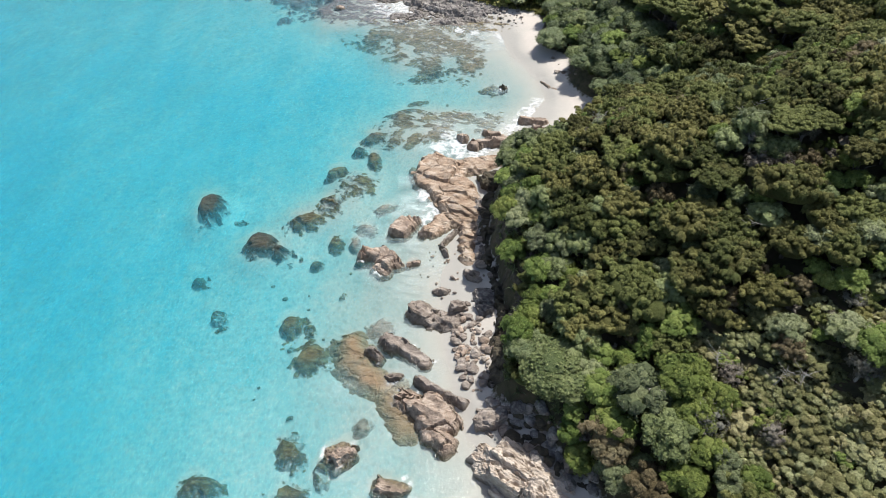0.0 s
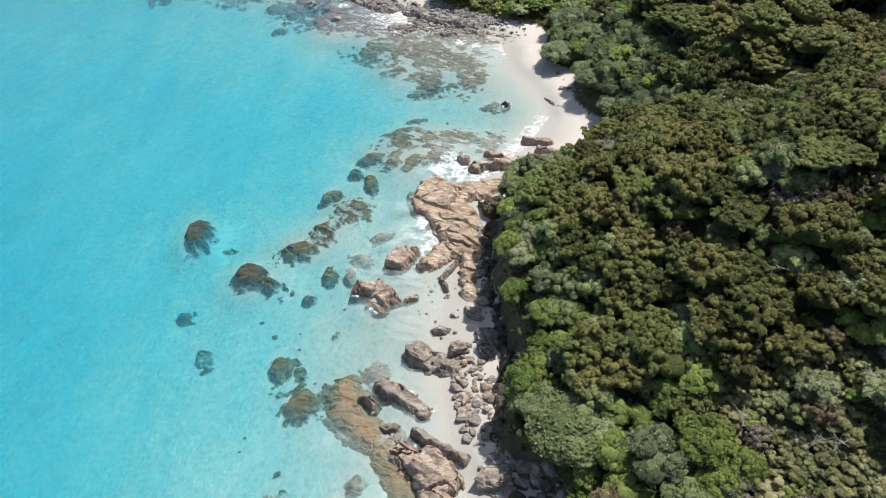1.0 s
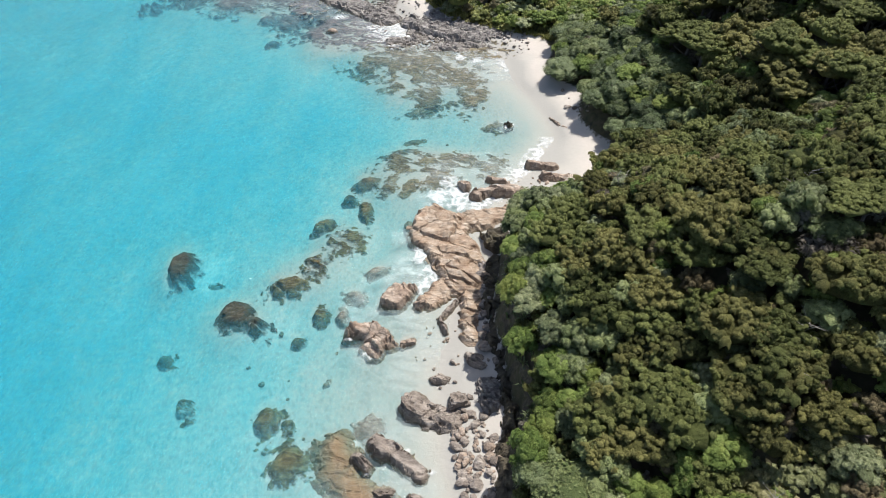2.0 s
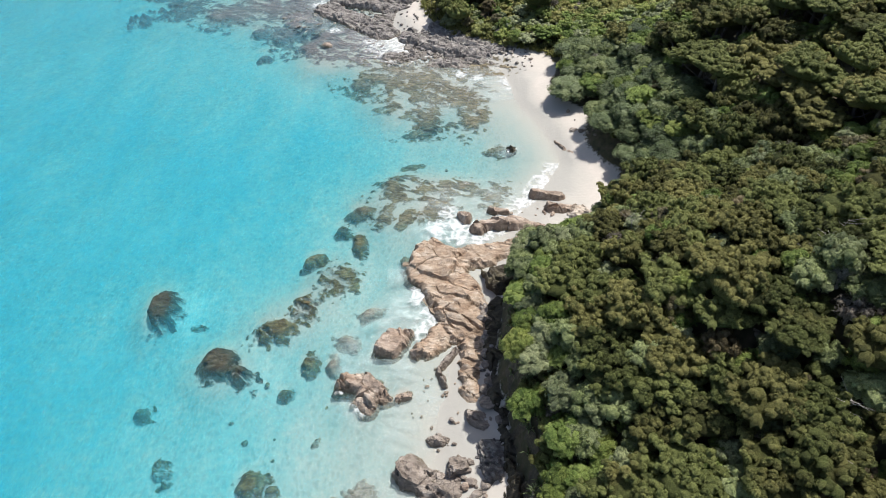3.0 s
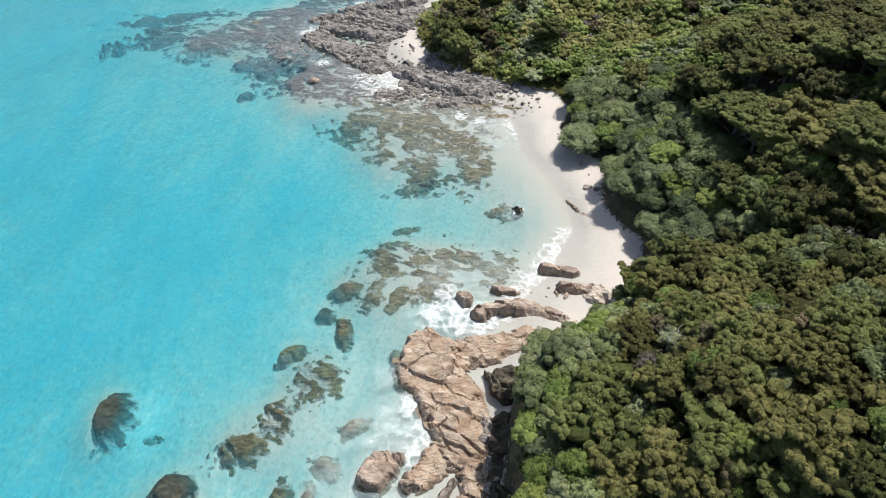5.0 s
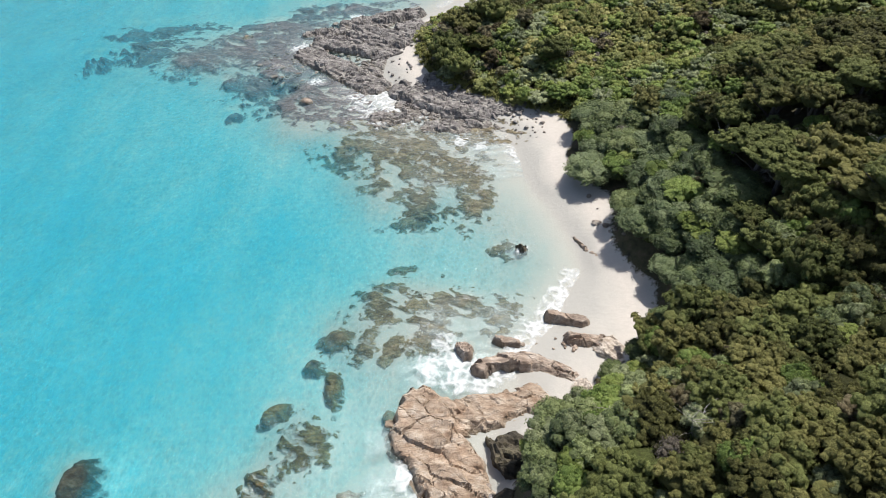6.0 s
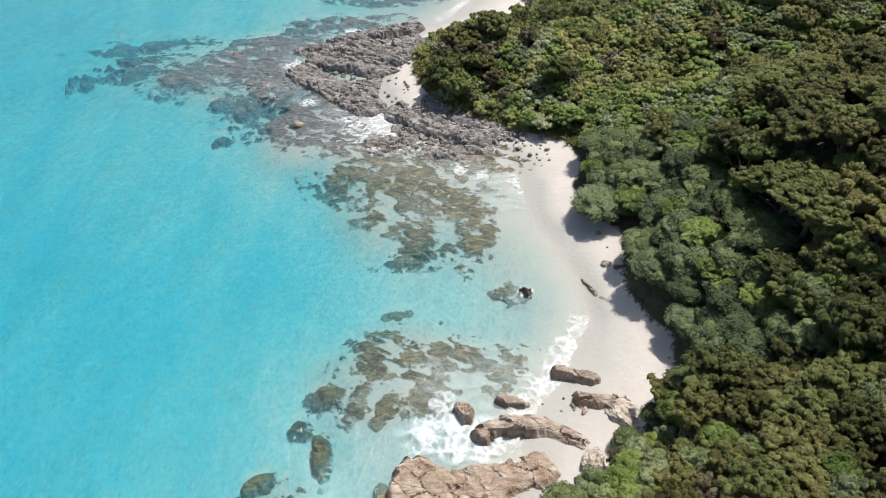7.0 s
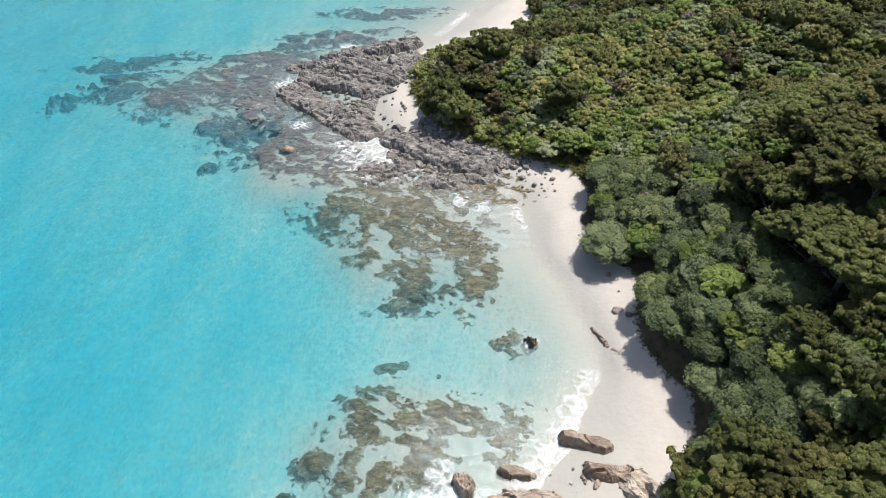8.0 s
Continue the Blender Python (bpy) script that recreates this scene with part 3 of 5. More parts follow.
def boulder_mesh(seed, mat, level=3, cuts=11):
    """A boulder: a ball with planes split off it and a weathered skin."""
    rng = np.random.default_rng(seed)
    v, f = BALLS[level][0].copy(), BALLS[level][1]
    for _ in range(cuts):
        n = rng.normal(size=3)
        n /= np.linalg.norm(n)
        over = v @ n - rng.uniform(0.55, 0.88)
        v -= np.outer(np.maximum(over, 0) * 0.9, n)
    d = BALLS[level][0]
    skin = fbm(d[:, 0] * 2.2 + d[:, 2] * 1.3, d[:, 1] * 2.2 - d[:, 2] * 1.7, seed, 4)
    v = v * (1 + 0.16 * skin)[:, None]
    return mesh_of("boulder", v, f, mat)


BOULDERS = {m.name: [boulder_mesh(i + 3, m) for i in range(6)] for m in (TAN_ROCK, GREY_ROCK, DARK_ROCK, PALE_ROCK, REEF_ROCK, KELP_SHADE_ROCK)}


def boulder(x, y, rx, ry, rz, turn, mat, label, kind=0, sink=0.35, name="boulder", group="", lean=0.0):
    ob = new(name, BOULDERS[mat.name][kind % 6])
    ob.matrix_world = pose(x, y, height(x, y) + rz * (1 - 2 * sink), lean, lean * 0.6, turn) @ Matrix.Diagonal((rx, ry, rz, 1))
    return tagged(ob, label, "rock", group)


def chunk(seed, level, cuts=13):
    """One split block, 1 in half-length: joint planes, a dipping bedding plane, thin strata and a weathered skin."""
    r = np.random.default_rng(seed)
    d, f = BALLS[level]
    v = d.copy()
    planes = [(np.array((0.10, 0.28, 0.95)), r.uniform(0.38, 0.55)), (np.array((0.05, -0.96, 0.27)), r.uniform(0.62, 0.85)), (np.array((0.05, 0.93, 0.36)), r.uniform(0.62, 0.85))]
    for _ in range(cuts):
        n = r.normal(size=3) * (1.0, 1.0, 0.7)
        planes.append((n, r.uniform(0.58, 0.9)))
    for n, at in planes:
        n = n / np.linalg.norm(n)
        v -= np.outer(np.maximum(v @ n - at, 0) * 0.96, n)
    bed = v @ np.array((0.10, 0.42, 0.90)) * 4.5 + 0.5 * fbm(v[:, 0] * 1.5, v[:, 1] * 1.5, seed, 2)
    v = v * (1 + 0.055 * (bed - np.floor(bed) - 0.5))[:, None]
    skin = fbm(d[:, 0] * 2.4 + d[:, 2] * 1.3, d[:, 1] * 2.4 - d[:, 2] * 1.7, seed, 6)
    return v * (1 + 0.22 * skin)[:, None], f


def crag(name, label, x, y, rx, ry, turn, top, mat, seed, rough=0.3, block=0.9, patchy=0.0, steep=0.5, category="rock", group=""):
    """An outcrop: one to four great blocks grown together and split by joints along the strike, with lesser blocks broken off round it."""
    r = np.random.default_rng(seed)
    c, s = math.cos(radians(turn)), math.sin(radians(turn))
    sc, ss = math.cos(radians(STRIKE)), math.sin(radians(STRIKE))
    big = 1 if rx * ry < 3.5 else 2 if rx * ry < 8 else 4
    level = 4 if rx * ry < 8 else 5

    def block_at(u, w, lx, ly, up, turned, key, lvl):
        px, py = x + u * c - w * s, y + u * s + w * c
        bed = height(px, py)
        up = max(0.2, (up - bed) * 1.75)
        v, f = chunk(key, lvl)
        m = np.array((pose(0, 0, 0, r.uniform(-5, 5), r.uniform(-5, 5), turned) @ Matrix.Diagonal((lx, ly, up, 1))).to_3x3())
        v = v @ m.T
        P, Q = (px + v[:, 0]) * sc + (py + v[:, 1]) * ss, (py + v[:, 1]) * sc - (px + v[:, 0]) * ss
        own, cx, cy, joint = cells(P / (2.1 * block) + 0.3 * fbm(P, Q, seed, 2), Q / (0.8 * block) + 0.3 * fbm(P, Q, seed + 1, 2), seed)
        small, _, _, joint2 = cells(P / (0.8 * block), Q / (0.28 * block) + 0.2 * fbm(P * 2, Q * 2, seed, 2), seed + 2)
        lift = np.clip(v[:, 2] / up, 0, 1)
        beds = Q * 3.4 / block + 0.5 * fbm(P, Q, seed + 6, 3)
        saw = beds - np.floor(beds) - 0.5
        v[:, 2] += 1.8 * rough * lift * (0.55 * (own - 0.5) + 0.5 * cy * (own - 0.3) - 0.55 * smooth(0.10, 0.0, joint) + 0.22 * (small - 0.5) - 0.18 * smooth(0.12, 0.0, joint2) + 0.30 * saw + 0.35 * fbm(P * 1.3, Q * 2.2, seed + 4, 4))
        return v + (px - x, py - y, bed - 0.05), f

    vs, fs, base = [], [], 0
    for i in range(big):
        a = 2.4 * i + seed
        off = 0.0 if big == 1 else 0.38 if big == 2 else 0.46
        k = 1.22 if big == 1 else 0.88 if big == 2 else 0.74
        v, f = block_at(off * rx * math.cos(a) if rx >= ry or big > 2 else 0, off * ry * math.sin(a) if ry > rx or big > 2 else 0, k * rx * r.uniform(0.95, 1.1), k * ry * r.uniform(0.95, 1.1),
                        top * r.uniform(0.85, 1.1), turn + r.normal() * 6, seed * 31 + i, level)
        vs.append(v)
        fs.append(f + base)
        base += len(v)
    ob = new(name, mesh_of(name, np.concatenate(vs), np.concatenate(fs), mat))
    ob.location = (x, y, 0)
    for i in range(int(np.clip(2 + rx * ry * 0.5, 2, 8))):
        a = 2.4 * i + seed * 1.7
        size = math.sqrt(rx * ry) * r.uniform(0.16, 0.34)
        v, f = block_at(0.92 * rx * math.cos(a), 0.92 * ry * math.sin(a), size * r.uniform(1.1, 1.6), size * 0.8, top * r.uniform(0.3, 0.6), STRIKE + r.normal() * 20, seed * 31 + 10 + i, 3)
        part("block", mesh_of("block", v, f, mat), ob)

    def over(X, Y):
        U, V = (X - x) * c + (Y - y) * s, (Y - y) * c - (X - x) * s
        k = np.hypot(U / rx, V / ry) + 0.3 * fbm(U, V, seed, 3)
        return np.where(k < 1.3, -0.35 + (top + 0.35) * smooth(1.25, 0.7, k), -9.0)

    LEDGES.append((over, x, y, 1.5 * max(rx, ry), True))
    return tagged(ob, label, category, group)


# outcrops of the point below the scrub
TAN = "weathered tan and orange-brown rock outcrop"
shelf("rock_platform", "broad beige rock platform with orange stains running into foam", [(-1.3, 62.0, -0.6, 61.4, 2.5), (-1.7, 60.2, -0.4, 59.0, 2.3), (0.2, 58.0, 0.9, 56.6, 2.5), (1.3, 55.4, 1.8, 53.2, 2.3)], 0.95, SHELF_ROCK, 11, 0.5, (0.07, 0.02), gentle=0.6)
shelf("rock_spit", "low beige rock spit beside white sand", [(1.8, 61.9, 4.4, 62.3, 1.5), (4.4, 62.4, 7.8, 63.0, 1.25)], 0.7, SHELF_ROCK, 12, 0.34, (0.05, 0.0), gentle=0.5)
shelf("rock_ledge", "tan rock ledge reaching down into foam", [(0.9, 53.0, -0.6, 51.8, 1.05), (-0.9, 51.2, -2.0, 50.4, 0.85)], 0.75, SHELF_ROCK, 14, 0.45, gentle=0.5)
shelf("rock_ledge", "grey-beige rock ledge along the cliff foot", [(2.3, 50.4, 2.1, 48.0, 1.0), (1.9, 47.2, 2.0, 45.4, 0.85)], 0.85, SHELF_ROCK, 15, 0.45, gentle=0.5)
# These two strips take near-black colour to paint the cliff's deep shade.
shelf("rock_ledge", "broken rock along the cliff foot, coloured dark as shade", [(4.9, 54.2, 4.6, 49.0, 0.95), (4.7, 48.6, 4.5, 44.2, 0.9)], 1.6, KELP_SHADE_ROCK, 47, 0.8)
shelf("rock_ledge", "broken rock along the cliff foot, coloured dark as shade", [(5.0, 42.6, 5.2, 37.4, 0.8), (5.0, 36.6, 3.9, 30.0, 0.8)], 1.6, KELP_SHADE_ROCK, 48, 0.8)
shelf("rock_ledge", "low broken rock ridge in wet sand", [(0.9, 50.0, -0.6, 48.2, 0.3), (-0.7, 48.0, -0.2, 46.4, 0.3)], 0.5, GREY_ROCK, 17, 0.4)
# Coloured near black in place of the shade that falls on it.
crag("rock_ledge", "rock against the cliff foot, coloured dark as shade", 5.4, 58.0, 1.5, 1.9, 20, 2.0, KELP_SHADE_ROCK, 16, 0.6, 0.9)
crag("rock_ledge", "rounded brown rock in foam", -2.5, 50.0, 0.75, 0.7, 40, 0.75, TAN_ROCK, 17, 0.25, 0.5)
crag("rock_ledge", "small rounded rock in wet sand", -3.8, 45.5, 0.75, 0.6, 20, 0.45, TAN_ROCK, 43, 0.2, 0.5)
crag("rock_ledge", "small dark rock on wet sand", -0.6, 41.2, 0.95, 0.55, -15, 0.5, GREY_ROCK, 44, 0.25, 0.5)
shelf("rock_ledge", "long brown rock slab across the sand", [(3.8, 66.4, 5.6, 67.1, 0.75), (5.6, 67.1, 8.7, 66.9, 0.8), (8.7, 66.8, 11.4, 65.3, 0.55)], 0.95, TAN_ROCK, 18, 0.55, gentle=0.5)
shelf("rock_ledge", "short brown rock slab on wet sand", [(5.4, 69.6, 7.0, 69.2, 0.45)], 0.65, TAN_ROCK, 19, 0.5, gentle=0.5)
crag("rock_ledge", "jagged brown rock in white surf", 2.5, 68.5, 0.8, 1.2, 10, 0.75, TAN_ROCK, 20, 0.4, 0.5)
shelf("rock_ledge", "brown rock ridge on the beach", [(10.6, 72.1, 13.4, 71.1, 0.5)], 1.15, TAN_ROCK, 21, 0.5, gentle=0.5)
shelf("rock_ledge", "brown rock ridge on the beach", [(11.9, 69.2, 14.2, 68.7, 0.65)], 1.3, TAN_ROCK, 22, 0.5, gentle=0.5)
crag("rock_ledge", "pale weathered rock at the beach head", 15.1, 67.7, 1.4, 1.2, -35, 1.5, PALE_ROCK, 23, 0.35, 0.6)
crag("rock_ledge", "pale weathered rock below the scrub", 12.0, 63.7, 1.1, 0.8, 60, 1.4, PALE_ROCK, 24, 0.35, 0.6)
shelf("rock_ledge", "reddish-brown many-lobed rock standing in foam", [(-8.7, 46.9, -7.4, 46.4, 1.0), (-7.2, 46.6, -6.2, 45.8, 1.2), (-6.1, 46.2, -5.6, 45.7, 0.9), (-7.2, 45.6, -6.7, 44.8, 0.9)], 0.85, TAN_ROCK, 25, 0.7, gentle=0.5)
shelf("rock_ledge", "rounded tan rock standing in the shallows", [(-5.3, 50.8, -4.8, 51.3, 1.25), (-3.6, 52.1, -3.2, 52.2, 0.35)], 1.0, TAN_ROCK, 26, 0.6)
shelf("rock_ledge", "square-edged grey rock on the wet sand", [(-1.7, 37.9, -0.2, 37.3, 1.05)], 1.1, GREY_ROCK, 27, 0.9)
crag("rock_ledge", "rounded grey rock on the wet sand", 0.7, 38.9, 0.85, 0.85, 10, 1.1, GREY_ROCK, 45, 0.4, 0.7)
crag("rock_ledge", "grey rock standing at the cliff foot", 3.3, 38.4, 0.75, 1.4, 15, 1.3, DARK_ROCK, 46, 0.4, 0.7)
crag("rock_ledge", "grey rock cluster on the wet sand", -2.9, 38.6, 1.1, 1.4, -20, 0.85, GREY_ROCK, 28, 0.4, 0.6, steep=0.6)
shelf("rock_ledge", "grey-brown slab standing in still shallows", [(-5.9, 35.2, -4.2, 34.3, 0.75), (-4.2, 34.2, -2.5, 32.9, 0.8)], 0.85, GREY_ROCK, 29, 0.55, gentle=0.5)
shelf("rock_ledge", "small grey-brown rock in still shallows", [(-7.4, 34.2, -6.6, 33.4, 0.5)], 0.5, GREY_ROCK, 30, 0.7)
crag("rock_ledge", "small grey rock in still shallows", -5.2, 31.3, 0.8, 0.6, 10, 0.45, GREY_ROCK, 31, 0.25, 0.5)
shelf("rock_ledge", "narrow grey slab on wet sand", [(-3.0, 30.7, 0.8, 28.2, 0.5)], 0.7, GREY_ROCK, 32, 0.55, gentle=0.5)
shelf("rock_ledge", "layered brown rock ledge stepping into the sea", [(-4.2, 29.2, -1.2, 26.2, 1.1), (-2.0, 28.4, -0.4, 26.4, 1.1), (-2.6, 26.4, -0.8, 24.8, 1.0)], 0.7, TAN_ROCK, 33, 0.9, (0.10, 0.0), gentle=0.5)
shelf("reef", "orange-brown rock shelf just under the water", [(-9.4, 35.2, -8.4, 32.8, 1.9), (-8.4, 32.4, -5.6, 30.2, 1.8), (-5.6, 29.6, -3.8, 26.6, 1.5)], -0.08, ORANGE_ROCK, 34, 0.16, gentle=1.4, category="reef")
reef_patch("olive weed-covered reef rock under shallow water", -13.0, 34.3, 2.0, 1.9, 15, -0.15, OLIVE_REEF, 36, 0.4, 0.6)
crag("rock_ledge", "reddish-brown rock standing in the shallows", -9.1, 24.3, 1.25, 1.15, 30, 0.5, TAN_ROCK, 37, 0.35, 0.6, steep=0.6)
crag("rock_ledge", "grey rock at the shaded cliff foot", 3.0, 26.5, 1.4, 1.3, 30, 1.5, GREY_ROCK, 38, 0.5, 0.8, steep=0.6)
crag("rock_ledge", "pale tan bedrock at the cliff foot", 5.2, 21.4, 4.0, 2.3, -38, 1.5, PALE_ROCK, 39, 0.6, 0.9, steep=0.6)
crag("rock_ledge", "grey rock on the sand by the cliff", 2.4, 42.8, 1.2, 0.7, -35, 0.95, GREY_ROCK, 40, 0.3, 0.6)
crag("rock_ledge", "grey rock at the shaded cliff foot", 3.3, 39.6, 1.0, 1.5, 20, 1.3, DARK_ROCK, 41, 0.4, 0.7)
crag("rock_ledge", "brown rock awash beside deeper water", -5.0, 21.4, 1.5, 0.9, -10, 0.25, TAN_ROCK, 42, 0.3, 0.6)

# weed-covered reefs that stand alone on the sand
REEF = "dark weed-covered reef patch on the sandy seabed"
for i, (x, y, rx, ry, turn, top) in enumerate((
        (-28.4, 57.2, 1.8, 2.6, 5, -0.06), (-20.9, 50.1, 2.2, 1.8, -60, 0.04), (-18.7, 48.6, 2.0, 1.2, -25, 0.02), (-13.7, 56.6, 1.7, 1.9, -20, 0.0),
        (-16.2, 53.8, 2.8, 1.5, 20, -0.1), (-11.2, 60.2, 2.3, 2.4, 10, -0.18))):
    reef_patch(REEF, x, y, rx, ry, turn, top, KELP_REEF if i < 3 else OLIVE_REEF, 50 + i, 0.6, 0.5, patchy=0.04 if i < 2 else 0.12, ragged=0.4 if i < 2 else 0.7, broad=1.05, bold=0.3)
for i, (x, y, rx, ry, turn, top) in enumerate((
        (-13.9, 63.2, 1.9, 0.9, 30, -0.25), (-9.2, 65.4, 0.9, 2.1, 10, -0.25), (-9.2, 70.4, 1.6, 1.0, 0, -0.3), (-11.4, 68.0, 1.0, 1.0, 0, -0.3),
        (-12.4, 49.6, 0.9, 1.3, 10, -0.2), (-14.2, 46.6, 0.9, 0.7, 0, -0.35), (-27.0, 45.8, 0.9, 0.8, 0, -0.7), (-23.4, 40.2, 0.9, 1.3, 30, -0.6))):
    reef_patch(REEF, x, y, rx, ry, turn, top, OLIVE_REEF, 60 + i, 0.5, 0.5, patchy=0.08, ragged=0.65, broad=1.1, bold=0.3)
for i, (x, y, rx, ry, turn, top) in enumerate((
        (-15.5, 38.3, 1.5, 1.7, 0, -0.3), (-13.6, 37.6, 0.8, 0.9, 0, -0.35), (-10.8, 41.7, 0.5, 0.5, 0, -0.2), (-13.4, 25.0, 1.3, 2.0, 10, -0.25),
        (-20.2, 22.0, 2.0, 1.6, 0, -0.5), (-12.8, 21.4, 1.9, 1.1, 0, -0.2), (-10.5, 22.8, 0.8, 1.5, 15, -0.25), (-24.9, 55.6, 0.8, 0.5, 0, -0.9))):
    reef_patch(REEF, x, y, rx, ry, turn, top, OLIVE_REEF, 70 + i, 0.5, 0.5, patchy=0.1, bold=0.3)
for i, (x, y, rx, ry, turn, top) in enumerate((
        (-7.3, 55.3, 1.5, 0.9, 25, -0.1), (-9.0, 51.8, 1.6, 0.9, -35, -0.08), (-10.2, 49.2, 0.75, 1.5, 5, -0.1), (-6.7, 37.1, 1.3, 1.2, 0, -0.12), (-7.6, 26.8, 0.8, 1.0, 0, -0.3))):
    reef_patch("pale brown rock under a skin of clear water", x, y, rx, ry, turn, top, PALE_REEF, 80 + i, 0.3, 0.6)

# reef flat off the little beach
FLAT = "brown-olive broken reef flat under shallow water"
for i, (x, y, rx, ry, turn, top, hole) in enumerate((
        (-5.0, 75.2, 3.8, 3.4, -10, -0.12, 0.18), (3.4, 74.6, 5.2, 1.9, -8, -0.02, 0.16), (-0.8, 71.0, 2.6, 3.2, 30, 0.0, 0.14), (-9.6, 70.8, 2.0, 1.3, -12, -0.12, 0.04),
        (-6.4, 70.0, 1.3, 3.0, -20, -0.15, 0.1), (-4.2, 69.2, 1.0, 1.7, -25, -0.1, 0.08), (7.0, 82.0, 1.7, 1.5, 0, -0.04, 0.4), (-3.8, 80.3, 1.6, 0.8, 10, -0.3, 0.2),
        (5.6, 71.8, 1.4, 2.2, -20, 0.02, 0.24))):
    reef_patch(FLAT, x, y, rx, ry, turn, top, FLAT_REEF, 90 + i, 0.34, 0.6, patchy=hole)
crag("rock_ledge", "lone jagged black rock standing in the shallows", 8.9, 81.7, 0.55, 0.65, -15, 0.6, KELP_SHADE_ROCK, 89, 0.6, 0.3, steep=0.7)
boulder(0.5, 78.9, 0.25, 0.25, 0.2, 0, DARK_ROCK, "small dark rock on the sandy seabed", 1)
shelf("rock_ledge", "thin brown rock ridge along the beach head", [(14.6, 83.0, 15.5, 80.8, 0.2), (15.9, 80.3, 16.3, 79.7, 0.18)], height(15.2, 81.8) + 0.12, TAN_ROCK, 99, 0.4)

# the rocky headland and its reef
HEAD = "dark violet-grey jagged shore rock"
for i, (top, limbs) in enumerate((
        (0.6, [(-20.5, 128.3, -15.0, 123.2, 2.4), (-15.0, 123.0, -9.4, 117.2, 2.3)]), (0.9, [(-18.5, 132.5, -13.0, 130.5, 2.2), (-13.0, 130.5, -8.5, 128.3, 2.0)]),
        (0.5, [(-21.5, 136.3, -15.0, 136.8, 1.2), (-15.0, 139.5, -9.0, 140.5, 2.0)]), (1.0, [(-12.5, 135.0, -7.0, 132.0, 2.5)]), (1.2, [(-5.4, 136.0, -2.5, 133.6, 1.8)]),
        (0.8, [(-4.8, 115.4, 0.2, 111.4, 2.0), (0.2, 111.2, 3.0, 109.2, 1.5)]), (0.85, [(2.0, 108.8, 6.4, 108.5, 1.35), (6.4, 108.6, 12.6, 109.3, 1.05)]),
        (0.35, [(-8.0, 108.6, -4.6, 108.2, 1.3), (-4.9, 111.6, -3.0, 109.6, 1.1)]), (0.3, [(-0.6, 105.8, 3.6, 105.2, 1.2)]), (0.5, [(-8.9, 126.0, -9.8, 121.4, 1.2)]),
        (1.3, [(-0.6, 117.6, 1.6, 114.4, 1.3), (3.0, 112.8, 7.0, 110.4, 1.1)]), (1.3, [(-5.2, 130.0, -3.8, 137.0, 1.7)]), (1.0, [(-9.5, 140.6, -3.6, 142.6, 1.6)]), (0.35, [(-1.0, 106.6, 8.6, 105.6, 0.9)]))):
    shelf("rock_ledge", HEAD, limbs, top, DARK_ROCK, 110 + i, 0.5, grain=0.17, gentle=0.45, size=0.55)
for i, (x, y, rx, ry, turn, top, hole) in enumerate((
        (-9.0, 100.6, 6.0, 3.2, -20, -0.10, 0.2), (0.6, 100.4, 6.0, 4.4, -10, -0.04, 0.24), (-4.0, 95.4, 4.4, 3.6, 0, -0.12, 0.26), (4.6, 91.0, 1.6, 4.6, -8, -0.04, 0.14),
        (-1.8, 91.6, 1.8, 4.2, -12, -0.12, 0.2), (0.2, 87.8, 4.4, 1.4, 6, -0.12, 0.2), (-6, 105.8, 7.0, 4.0, -20, -0.03, 0.18), (4.4, 104.2, 6.0, 2.8, -10, 0.02, 0.22), (1.6, 95.6, 3.4, 2.4, 0, -0.08, 0.34))):
    reef_patch(FLAT, x, y, rx, ry, turn, top, FLAT_REEF, 120 + i, 0.34, 0.8, patchy=hole, broad=1.25)
for i, (x, y, rx, ry, turn, top, hole) in enumerate((
        (-31.0, 133.0, 8.0, 6.0, -15, -0.15, 0.14), (-39.5, 128.6, 6.0, 4.2, 0, -0.3, 0.10), (-50, 144.6, 10.0, 2.6, 0, -0.7, 0.26), (-50.5, 138.6, 6.5, 2.2, 5, -0.8, 0.28),
        (-57.4, 131.6, 2.6, 2.2, 0, -0.8, 0.12), (-26.5, 118.4, 3.6, 5.0, 20, -0.12, 0.22), (-20.0, 113.6, 4.8, 3.0, 0, -0.03, 0.16), (-18.5, 147.6, 11.0, 3.6, 4, -0.2, 0.18), (-48.0, 134.0, 6.0, 2.6, 5, -0.7, 0.2))):
    reef_patch("violet-brown reef under clear offshore water", x, y, rx, ry, turn, top, VIOLET_REEF, 130 + i, 0.4, 1.0, patchy=hole, broad=1.25)
for i, (x, y, rx, ry, turn, top, hole) in enumerate((
        (-24.0, 126.0, 8.0, 7.5, -30, -0.08, 0.16), (-14.0, 111.4, 6.0, 4.0, -25, -0.06, 0.22), (-29.3, 112.4, 1.3, 1.0, 0, -0.5, 0.05), (-31.6, 121.4, 1.5, 1.5, 0, -0.3, 0.05),
        (-8.5, 157.6, 11.0, 2.6, -10, -0.3, 0.26), (-26, 140.5, 8.0, 4.0, -15, -0.2, 0.2), (-16.0, 119.0, 5.5, 6.0, -30, -0.03, 0.18))):
    reef_patch("violet-brown reef under clear offshore water", x, y, rx, ry, turn, top, VIOLET_REEF, 140 + i, 0.4, 1.0, patchy=hole, broad=1.25)
boulder(-32.5, 136.4, 1.1, 0.9, 0.8, 20, TAN_ROCK, "pale brown rock standing out of the reef", 3)
boulder(-19.0, 113.8, 1.3, 0.8, 0.7, -20, TAN_ROCK, "reddish-brown rock standing out of the reef", 4)

# loose stones
rng = np.random.default_rng(5)


